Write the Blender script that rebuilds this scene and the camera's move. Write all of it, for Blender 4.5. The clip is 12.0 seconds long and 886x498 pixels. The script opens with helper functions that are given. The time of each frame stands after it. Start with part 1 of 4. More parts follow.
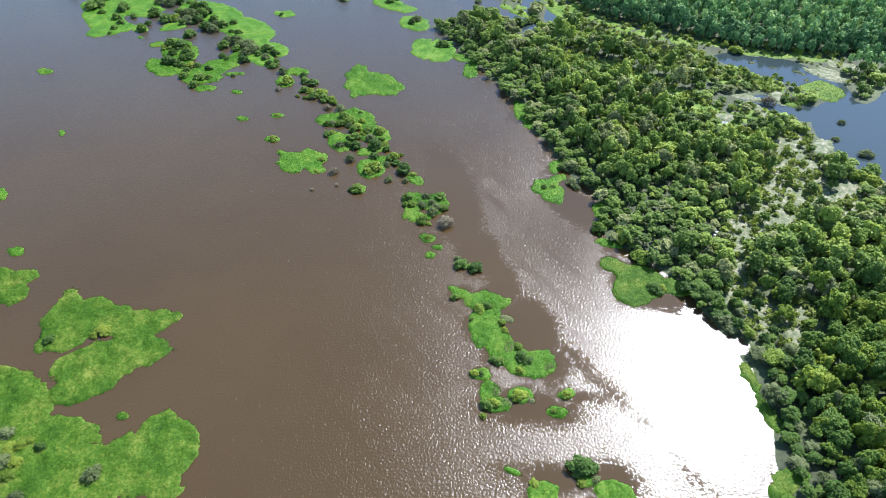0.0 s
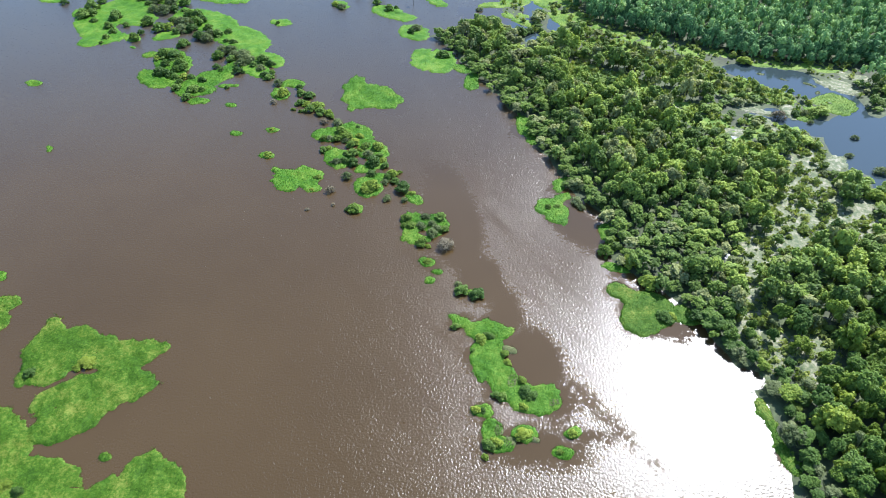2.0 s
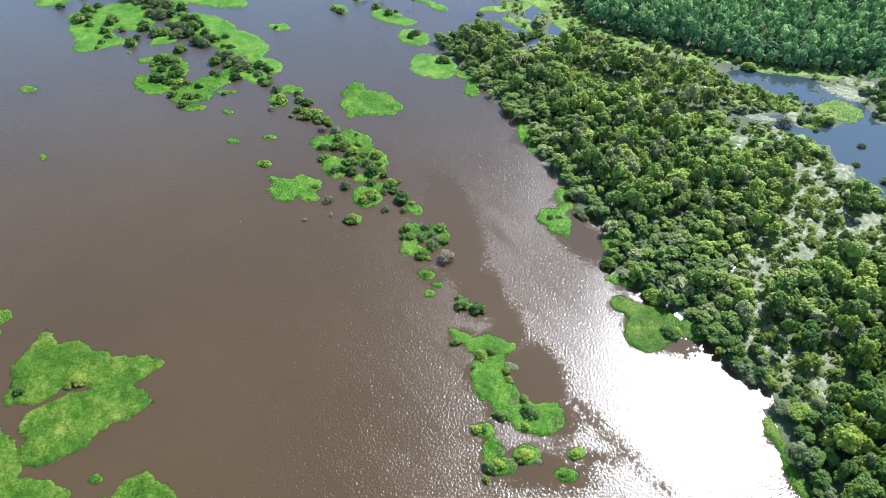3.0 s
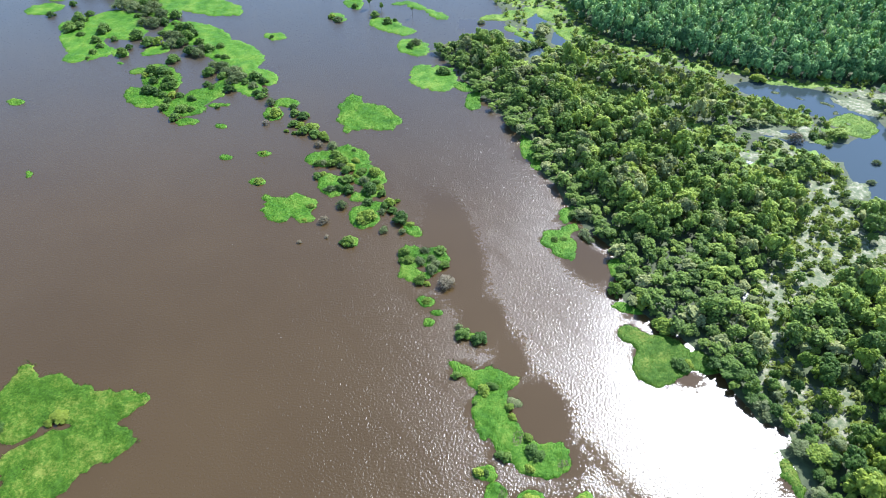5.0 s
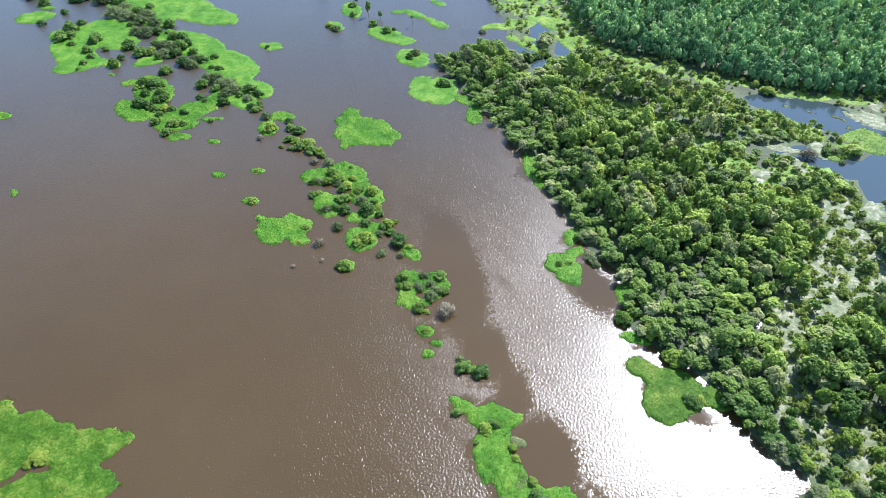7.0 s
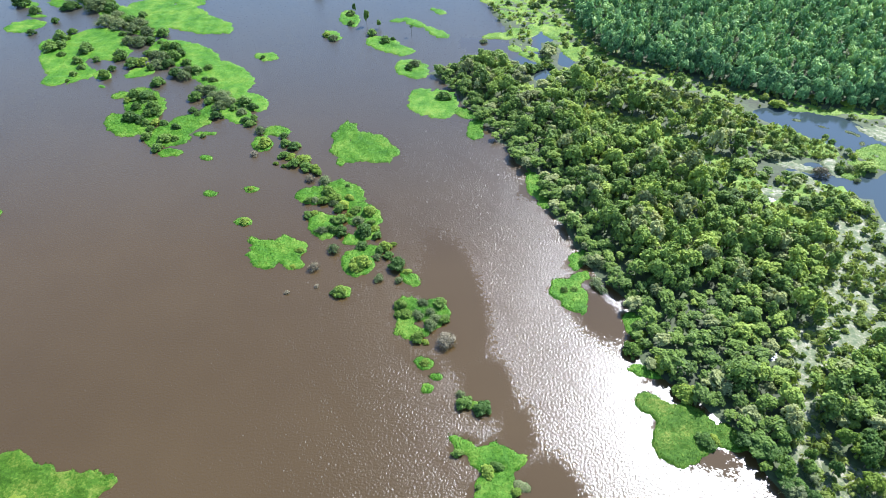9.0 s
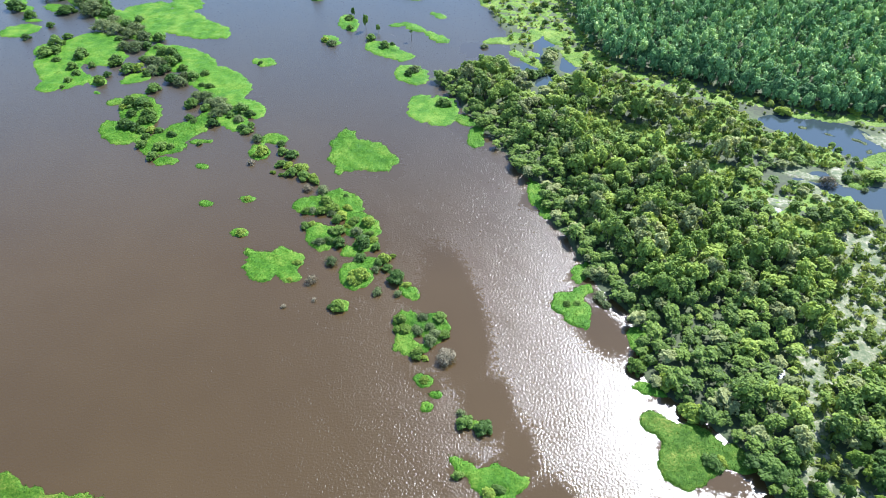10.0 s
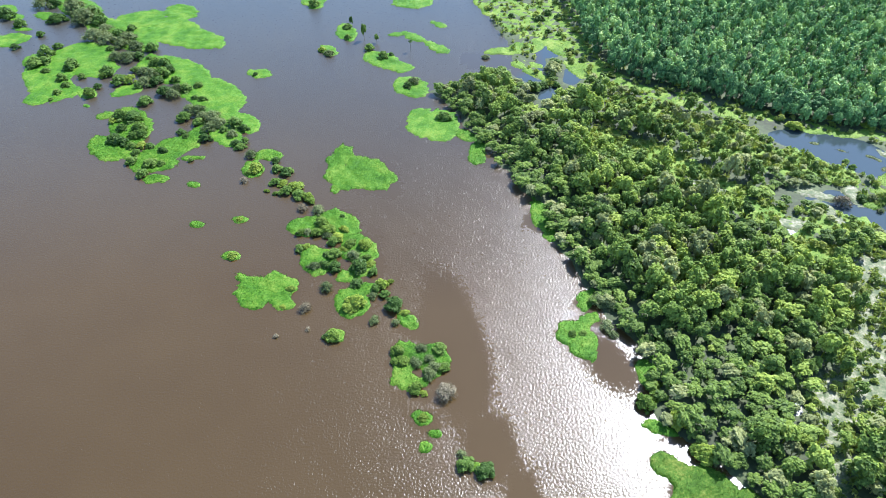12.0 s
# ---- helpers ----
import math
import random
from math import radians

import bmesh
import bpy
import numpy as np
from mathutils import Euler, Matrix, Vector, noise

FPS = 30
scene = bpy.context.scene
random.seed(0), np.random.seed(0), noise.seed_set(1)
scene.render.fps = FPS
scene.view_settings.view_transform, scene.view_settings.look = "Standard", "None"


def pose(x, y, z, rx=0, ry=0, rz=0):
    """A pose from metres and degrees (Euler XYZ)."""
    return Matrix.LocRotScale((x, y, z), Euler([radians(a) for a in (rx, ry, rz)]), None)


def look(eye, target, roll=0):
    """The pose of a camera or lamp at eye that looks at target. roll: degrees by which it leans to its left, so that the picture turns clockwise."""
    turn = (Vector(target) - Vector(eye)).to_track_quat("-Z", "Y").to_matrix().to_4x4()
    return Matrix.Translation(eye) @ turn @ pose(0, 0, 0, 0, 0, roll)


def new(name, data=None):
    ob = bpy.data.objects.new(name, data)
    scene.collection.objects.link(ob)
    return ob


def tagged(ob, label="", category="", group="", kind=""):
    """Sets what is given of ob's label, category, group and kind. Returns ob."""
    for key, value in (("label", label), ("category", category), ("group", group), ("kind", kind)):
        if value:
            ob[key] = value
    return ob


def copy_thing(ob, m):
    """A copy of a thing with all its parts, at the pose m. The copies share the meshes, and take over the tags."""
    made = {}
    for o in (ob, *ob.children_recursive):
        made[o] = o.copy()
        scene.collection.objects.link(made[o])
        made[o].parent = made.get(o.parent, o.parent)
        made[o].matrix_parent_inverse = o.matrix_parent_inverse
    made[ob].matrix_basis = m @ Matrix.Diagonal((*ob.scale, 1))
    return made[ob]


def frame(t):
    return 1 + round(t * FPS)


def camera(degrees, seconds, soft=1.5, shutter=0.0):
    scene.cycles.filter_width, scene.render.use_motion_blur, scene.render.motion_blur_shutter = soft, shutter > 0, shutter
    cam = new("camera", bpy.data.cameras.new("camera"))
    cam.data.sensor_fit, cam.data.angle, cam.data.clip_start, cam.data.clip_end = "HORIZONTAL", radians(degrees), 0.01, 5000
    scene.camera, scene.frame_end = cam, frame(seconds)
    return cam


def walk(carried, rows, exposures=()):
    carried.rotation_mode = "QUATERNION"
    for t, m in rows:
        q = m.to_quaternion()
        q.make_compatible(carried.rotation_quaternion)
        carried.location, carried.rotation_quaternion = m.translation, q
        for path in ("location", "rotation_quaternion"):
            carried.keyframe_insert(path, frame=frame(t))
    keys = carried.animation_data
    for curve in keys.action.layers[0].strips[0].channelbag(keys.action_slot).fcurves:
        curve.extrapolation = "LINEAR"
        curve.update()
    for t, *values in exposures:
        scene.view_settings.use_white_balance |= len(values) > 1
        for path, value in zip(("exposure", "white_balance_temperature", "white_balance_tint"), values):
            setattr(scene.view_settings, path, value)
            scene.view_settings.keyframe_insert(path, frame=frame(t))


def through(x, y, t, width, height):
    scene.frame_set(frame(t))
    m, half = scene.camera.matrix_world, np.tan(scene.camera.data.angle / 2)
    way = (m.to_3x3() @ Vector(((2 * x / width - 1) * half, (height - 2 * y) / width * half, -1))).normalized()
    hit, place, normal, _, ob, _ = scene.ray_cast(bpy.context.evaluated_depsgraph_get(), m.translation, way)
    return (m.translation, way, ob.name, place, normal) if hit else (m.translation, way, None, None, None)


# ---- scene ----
# ---- camera: a straight, level glide over the water ----
EYE, SPEED = 120.0, 4.8376
cam = camera(70.0, 12.0, soft=0.65)
walk(cam, [(t, pose(0.0311 * t, SPEED * t, EYE + 0.0135 * t, 46.797 - 0.0120 * t, -0.081 - 0.0025 * t, 0.0221 * t))
           for t in (0.0, 1.0, 2.0, 3.0, 4.0, 5.0, 6.0, 7.0, 8.0, 9.0, 10.0, 11.0, 12.0)],
     [(0.0, 1.15, 6330, 11), (2.5, 1.23, 6180, 11), (5.5, 1.32, 6080, 11), (12.0, 1.44, 6150, 11)])

# ---- sky and sun ----
SUN_UP, SUN_ROUND = radians(48.5), radians(39.5)
world = bpy.data.worlds.new("sky")
scene.world = world
world.use_nodes = True
wn = world.node_tree.nodes
sky = wn.new("ShaderNodeTexSky")
sky.sky_type, sky.sun_disc = "NISHITA", False
sky.sun_elevation, sky.sun_rotation = SUN_UP, SUN_ROUND
sky.air_density, sky.dust_density, sky.ozone_density = 1.0, 0.2, 3.0
world.node_tree.links.new(sky.outputs[0], wn["Background"].inputs[0])
wn["Background"].inputs[1].default_value = 0.135
sun_data = bpy.data.lights.new("sun", "SUN")
sun_data.energy, sun_data.angle, sun_data.color = 4.0, radians(0.53), (1.0, 0.975, 0.945)
sun = new("sun", sun_data)
toward_sun = Vector((math.sin(SUN_ROUND) * math.cos(SUN_UP), math.cos(SUN_ROUND) * math.cos(SUN_UP), math.sin(SUN_UP)))
sun.matrix_basis = look(toward_sun * 600, (0, 0, 0))


# ---- materials ----
def nodes(name):
    mat = bpy.data.materials.new(name)
    mat.use_nodes = True
    tree = mat.node_tree
    return mat, tree, tree.nodes["Principled BSDF"]


def add(tree, kind, **values):
    node = tree.nodes.new("ShaderNode" + kind)
    for key, value in values.items():
        node.inputs[key].default_value = value
    return node


def noise_at(tree, scale, detail=3.0, rough=0.55, stretch=None):
    """Noise over the place itself, in metres."""
    where = tree.nodes.new("ShaderNodeNewGeometry").outputs["Position"]
    if stretch:
        turn = tree.nodes.new("ShaderNodeMapping")
        turn.vector_type = "TEXTURE"
        turn.inputs["Rotation"].default_value = (0, 0, stretch[0])
        turn.inputs["Scale"].default_value = (stretch[1], stretch[2], 1)
        tree.links.new(where, turn.inputs["Vector"])
        where = turn.outputs[0]
    node = add(tree, "TexNoise", Scale=scale, Detail=detail, Roughness=rough)
    tree.links.new(where, node.inputs["Vector"])
    return node.outputs["Fac"]


def ramp(tree, source, stops):
    node = tree.nodes.new("ShaderNodeValToRGB")
    el = node.color_ramp.elements
    while len(el) < len(stops):
        el.new(0.5)
    for e, (at, colour) in zip(el, stops):
        e.position, e.color = at, (*colour, 1)
    tree.links.new(source, node.inputs[0])
    return node.outputs[0]


def mix(tree, fac, a, b, kind="MIX"):
    node = tree.nodes.new("ShaderNodeMix")
    node.data_type, node.blend_type = "RGBA", kind
    for value, slot in ((fac, 0), (a, 6), (b, 7)):
        if isinstance(value, (int, float)):
            node.inputs[slot].default_value = value
        elif isinstance(value, tuple):
            node.inputs[slot].default_value = (*value, 1)
        else:
            tree.links.new(value, node.inputs[slot])
    return node.outputs[2]


def sums(tree, kind, a, b=0.0, c=0.0):
    node = tree.nodes.new("ShaderNodeMath")
    node.operation = kind
    for value, slot in ((a, 0), (b, 1), (c, 2)):
        if isinstance(value, (int, float)):
            node.inputs[slot].default_value = value
        else:
            tree.links.new(value, node.inputs[slot])
    return node.outputs[0]


def leaf_material(name, dark, mid, light, tint_from="object", through=0.32):
    mat, tree, bsdf = nodes(name)
    if tint_from == "object":
        own = tree.nodes.new("ShaderNodeObjectInfo").outputs["Random"]
    else:
        at = tree.nodes.new("ShaderNodeAttribute")
        at.attribute_name = "tint"
        own = at.outputs["Fac"]
    leaf = tree.nodes.new("ShaderNodeNewGeometry").outputs["Random Per Island"]
    tone = sums(tree, "ADD", sums(tree, "MULTIPLY", own, 0.65), sums(tree, "MULTIPLY", leaf, 0.35))
    colour = ramp(tree, tone, [(0.08, dark), (0.5, mid), (0.92, light)])
    colour = mix(tree, sums(tree, "MULTIPLY", noise_at(tree, 0.5), 0.3), colour, mid)
    tree.links.new(colour, bsdf.inputs["Base Color"])
    bsdf.inputs["Roughness"].default_value = 0.52
    bsdf.inputs["Specular IOR Level"].default_value = 0.1
    shine = add(tree, "BsdfTranslucent")
    tree.links.new(mix(tree, 1.0, colour, (1.3, 1.25, 0.5), "MULTIPLY"), shine.inputs["Color"])
    both = add(tree, "MixShader", Fac=through)
    tree.links.new(bsdf.outputs[0], both.inputs[1])
    tree.links.new(shine.outputs[0], both.inputs[2])
    tree.links.new(both.outputs[0], tree.nodes["Material Output"].inputs["Surface"])
    return mat


LEAF = {
    "g": leaf_material("leaf_green", (0.038, 0.085, 0.018), (0.15, 0.235, 0.036), (0.34, 0.4, 0.06), through=0.26),
    "d": leaf_material("leaf_dark", (0.034, 0.072, 0.019), (0.086, 0.158, 0.032), (0.165, 0.255, 0.05), through=0.25),
    "y": leaf_material("leaf_yellow", (0.075, 0.13, 0.018), (0.155, 0.225, 0.03), (0.25, 0.31, 0.05)),
    "b": leaf_material("leaf_grey", (0.062, 0.092, 0.035), (0.13, 0.17, 0.065), (0.23, 0.265, 0.12), through=0.25),
    "s": leaf_material("twig_pale", (0.11, 0.09, 0.055), (0.17, 0.145, 0.09), (0.25, 0.215, 0.145), through=0.05),
}
WOOD_LEAF = leaf_material("leaf_wood", (0.031, 0.066, 0.021), (0.172, 0.26, 0.052), (0.365, 0.445, 0.085), "tint", 0.24)
FAR_LEAF = leaf_material("leaf_far", (0.025, 0.072, 0.03), (0.165, 0.32, 0.11), (0.47, 0.62, 0.21), "tint", 0.1)
GREY_LEAF = leaf_material("leaf_grey_wood", (0.13, 0.155, 0.065), (0.27, 0.305, 0.12), (0.45, 0.47, 0.2), "tint", 0.3)
SCRUB_LEAF = leaf_material("leaf_scrub", (0.09, 0.15, 0.04), (0.23, 0.3, 0.07), (0.42, 0.46, 0.15), "tint", 0.46)


def bark_material():
    mat, tree, bsdf = nodes("bark")
    tree.links.new(ramp(tree, noise_at(tree, 3.0, 5), [(0.3, (0.09, 0.075, 0.055)), (0.7, (0.26, 0.23, 0.18))]), bsdf.inputs["Base Color"])
    bsdf.inputs["Roughness"].default_value = 0.9
    return mat


def grass_material(name, dark, mid, pale, blades):
    mat, tree, bsdf = nodes(name)
    broad, fine = noise_at(tree, 0.13, 5, 0.66), noise_at(tree, 1.9, 5, 0.75)
    tone = sums(tree, "ADD", sums(tree, "MULTIPLY", broad, 0.53), sums(tree, "MULTIPLY", fine, 0.55))
    if blades:
        one = tree.nodes.new("ShaderNodeNewGeometry").outputs["Random Per Island"]
        tone = sums(tree, "ADD", tone, sums(tree, "MULTIPLY_ADD", one, 0.15, -0.08))
    colour = ramp(tree, tone, [(0.41, dark), (0.54, mid), (0.66, pale)])
    tree.links.new(colour, bsdf.inputs["Base Color"])
    bsdf.inputs["Roughness"].default_value = 0.6
    bsdf.inputs["Specular IOR Level"].default_value = 0.12
    if not blades:
        bump = add(tree, "Bump", Strength=0.6, Distance=0.25)
        tree.links.new(fine, bump.inputs["Height"])
        tree.links.new(bump.outputs[0], bsdf.inputs["Normal"])
    else:
        shine = add(tree, "BsdfTranslucent")
        tree.links.new(colour, shine.inputs["Color"])
        both = add(tree, "MixShader", Fac=0.3)
        tree.links.new(bsdf.outputs[0], both.inputs[1])
        tree.links.new(shine.outputs[0], both.inputs[2])
        tree.links.new(both.outputs[0], tree.nodes["Material Output"].inputs["Surface"])
    return mat


GREENS = ((0.028, 0.098, 0.008), (0.066, 0.172, 0.013), (0.155, 0.245, 0.034))
OLIVE = ((0.024, 0.072, 0.006), (0.06, 0.138, 0.011), (0.18, 0.22, 0.04))
MARSHY = ((0.055, 0.12, 0.016), (0.115, 0.205, 0.024), (0.23, 0.29, 0.06))
GRASS = {False: grass_material("meadow", *GREENS, False), True: grass_material("meadow_blades", *GREENS, True)}
DULL = {False: grass_material("dull_meadow", *OLIVE, False), True: grass_material("dull_meadow_blades", *OLIVE, True)}
MARSH = {False: grass_material("marsh", *MARSHY, False), True: grass_material("marsh_blades", *MARSHY, True)}
BARK = bark_material()


def soil_material():
    mat, tree, bsdf = nodes("swamp_soil")
    tone = sums(tree, "ADD", sums(tree, "MULTIPLY", noise_at(tree, 0.09, 5), 0.6), sums(tree, "MULTIPLY", noise_at(tree, 0.9, 4), 0.4))
    tree.links.new(ramp(tree, tone, [(0.35, (0.022, 0.03, 0.013)), (0.5, (0.045, 0.065, 0.022)), (0.68, (0.09, 0.125, 0.042))]), bsdf.inputs["Base Color"])
    bsdf.inputs["Roughness"].default_value = 0.8
    return mat


def mud_material():
    mat, tree, bsdf = nodes("pale_mud")
    tone = sums(tree, "ADD", sums(tree, "MULTIPLY", noise_at(tree, 0.5, 5, 0.7), 0.7), sums(tree, "MULTIPLY", noise_at(tree, 1.6, 4), 0.3))
    tree.links.new(ramp(tree, tone, [(0.42, (0.045, 0.08, 0.022)), (0.52, (0.12, 0.14, 0.06)), (0.62, (0.27, 0.255, 0.185))]), bsdf.inputs["Base Color"])
    bsdf.inputs["Roughness"].default_value = 0.58
    bsdf.inputs["Specular IOR Level"].default_value = 0.2
    return mat


def water_material():
    """Silty water: a dull brown body under a rippled skin that mirrors sky and sun."""
    mat, tree, bsdf = nodes("silty_water")
    silt = noise_at(tree, 0.012, 4, 0.6)
    body = add(tree, "BsdfDiffuse")
    brown = ramp(tree, silt, [(0.3, (0.055, 0.0335, 0.0105)), (0.7, (0.071, 0.045, 0.016))])
    # dark pond water; on the far river, mirrored sky blue put into the body colour
    pond_sky_blue = tree.nodes.new("ShaderNodeAttribute")
    pond_sky_blue.attribute_name = "pond_sky_blue"
    tree.links.new(mix(tree, pond_sky_blue.outputs["Fac"], brown, (0.034, 0.05, 0.054)), body.inputs["Color"])
    at = tree.nodes.new("ShaderNodeAttribute")
    at.attribute_name = "ripple"
    streak = noise_at(tree, 0.11, 5, 0.65, (radians(-51), 3.2, 0.4))
    torn = sums(tree, "MULTIPLY_ADD", noise_at(tree, 0.9, 5, 0.75), 1.9, -0.95)
    wind = ramp(tree, sums(tree, "ADD", at.outputs["Fac"], torn), [(0.28, (0.0, 0.0, 0.0)), (0.78, (1, 1, 1))])
    gust = sums(tree, "MULTIPLY", wind, ramp(tree, streak, [(0.34, (0.62, 0.62, 0.62)), (0.47, (1, 1, 1))]))
    swell = tree.nodes.new("ShaderNodeAttribute")
    swell.attribute_name = "swell"
    chop = noise_at(tree, 1.9, 2, 0.55)
    bump = add(tree, "Bump", Distance=0.163)
    tree.links.new(sums(tree, "MULTIPLY", gust, swell.outputs["Fac"]), bump.inputs["Strength"])
    tree.links.new(chop, bump.inputs["Height"])
    skin = add(tree, "BsdfGlossy", Color=(0.92, 0.95, 1, 1))
    skin.distribution = "BECKMANN"
    tree.links.new(bump.outputs[0], skin.inputs["Normal"])
    tree.links.new(sums(tree, "MULTIPLY_ADD", wind, 0.165, 0.11), skin.inputs["Roughness"])
    face = add(tree, "Fresnel", IOR=1.48)
    both = tree.nodes.new("ShaderNodeMixShader")
    tree.links.new(face.outputs[0], both.inputs[0])
    tree.links.new(body.outputs[0], both.inputs[1])
    tree.links.new(skin.outputs[0], both.inputs[2])
    tree.links.new(both.outputs[0], tree.nodes["Material Output"].inputs["Surface"])
    tree.nodes.remove(bsdf)
    return mat


SOIL, MUD, WATER = soil_material(), mud_material(), water_material()
STRAW = ((0.05, 0.08, 0.025), (0.1, 0.125, 0.045), (0.17, 0.18, 0.085))
DEAD = {False: grass_material("dead_plants", *STRAW, False), True: grass_material("dead_blades", *STRAW, True)}


# ---- shapes ----
def mesh_of(name, verts, faces, material, smooth=False, tint=None):
    """A mesh from arrays: verts n x 3, faces m x 3 or m x 4."""
    me = bpy.data.meshes.new(name)
    faces = np.asarray(faces, dtype=np.int32)
    count, corners = faces.shape
    me.vertices.add(len(verts))
    me.vertices.foreach_set("co", np.asarray(verts, dtype=np.float32).ravel())
    me.loops.add(count * corners)
    me.loops.foreach_set("vertex_index", faces.ravel())
    me.polygons.add(count)
    me.polygons.foreach_set("loop_start", np.arange(count, dtype=np.int32) * corners)
    me.polygons.foreach_set("loop_total", np.full(count, corners, dtype=np.int32))
    me.update(calc_edges=True)
    me.polygons.foreach_set("use_smooth", np.full(count, smooth))
    if tint is not None:
        me.attributes.new("tint", "FLOAT", "POINT").data.foreach_set("value", np.asarray(tint, dtype=np.float32))
    me.materials.append(material)
    return me


def part(name, me, parent, label="", kind=""):
    ob = new(name, me)
    ob.parent = parent
    return tagged(ob, label, kind=kind)


LATTICE = np.random.RandomState(7).rand(256, 256)


def wobble(x, y, size, seed=0):
    """Smooth noise from -1 to 1 over the plan, with bumps about size metres across."""
    u, v = np.asarray(x) / size + 17.3 * seed, np.asarray(y) / size + 5.7 * seed
    i, j = np.floor(u).astype(int), np.floor(v).astype(int)
    a, b = u - i, v - j
    a, b = a * a * (3 - 2 * a), b * b * (3 - 2 * b)
    at = lambda p, q: LATTICE[p % 256, q % 256]
    low = at(i, j) * (1 - a) + at(i + 1, j) * a
    high = at(i, j + 1) * (1 - a) + at(i + 1, j + 1) * a
    return 2 * (low * (1 - b) + high * b) - 1


def inside(x, y, lobes):
    """Metres by which a place lies inside the union of ovals (x, y, long half, short half, turn)."""
    best = np.full(np.shape(x), -1e6)
    for cx, cy, a, b, turn in lobes:
        c, s = math.cos(radians(turn)), math.sin(radians(turn))
        u, v = ((x - cx) * c + (y - cy) * s) / a, ((y - cy) * c - (x - cx) * s) / b
        best = np.maximum(best, (1 - np.hypot(u, v)) * b)
    return best


def ragged(x, y, lobes, holes=(), amount=1.0, seed=0):
    d = inside(x, y, lobes) + 0.35 + amount * (0.95 * wobble(x, y, 3.4, seed) + 0.55 * wobble(x, y, 1.3, seed + 1) + 0.3 * wobble(x, y, 0.6, seed + 2))
    if holes:
        d = np.minimum(d, -inside(x, y, holes) - 0.2 * wobble(x, y, 1.3, seed + 3))
    return d


def sheet(name, xs, ys, height, keep, material):
    """A height field over a grid; cells whose corners all fail keep are left out."""
    gx, gy = np.meshgrid(xs, ys)
    gz, ok = height(gx, gy), keep(gx, gy)
    n, m = gx.shape
    idx = np.arange(n * m).reshape(n, m)
    cell = ok[:-1, :-1] | ok[1:, :-1] | ok[:-1, 1:] | ok[1:, 1:]
    quads = np.stack([idx[:-1, :-1][cell], idx[:-1, 1:][cell], idx[1:, 1:][cell], idx[1:, :-1][cell]], 1)
    used, back = np.unique(quads, return_inverse=True)
    verts = np.stack([gx.ravel(), gy.ravel(), gz.ravel()], 1)[used]
    return mesh_of(name, verts, back.reshape(-1, 4), material, smooth=True), verts


ISLETS, ISLETS_MARSH = [], []
TUFTS = np.random.RandomState(3)


def blades(x, y, z, tall, wide, rng):
    """Three leaning blades at each place."""
    n = len(x)
    out = []
    for k in range(3):
        a = rng.rand(n) * 2 * math.pi
        px, py = x + rng.randn(n) * 0.12, y + rng.randn(n) * 0.12
        h, w, lean = tall * (0.5 + 1.2 * rng.rand(n) ** 2), wide * (0.6 + 0.8 * rng.rand(n)), 0.25 + 0.6 * rng.rand(n)
        dx, dy = np.cos(a), np.sin(a)
        out.append(np.stack([np.stack([px - dy * w, py + dx * w, z - 0.1], 1), np.stack([px + dy * w, py - dx * w, z - 0.1], 1),
                             np.stack([px + dx * lean * h, py + dy * lean * h, z + h], 1)], 1))
    verts = np.concatenate(out).reshape(-1, 3)
    return verts, np.arange(len(verts)).reshape(-1, 3)


def pieces_of(cell):
    """Numbers the connected pieces of a mask; 0 is outside."""
    tag = np.zeros(cell.shape, int)
    count = 0
    for start in zip(*np.nonzero(cell)):
        if tag[start]:
            continue
        count += 1
        tag[start] = count
        todo = [start]
        while todo:
            i, j = todo.pop()
            for p, q in ((i + 1, j), (i - 1, j), (i, j + 1), (i, j - 1)):
                if 0 <= p < cell.shape[0] and 0 <= q < cell.shape[1] and cell[p, q] and not tag[p, q]:
                    tag[p, q] = count
                    todo.append((p, q))
    return tag, count


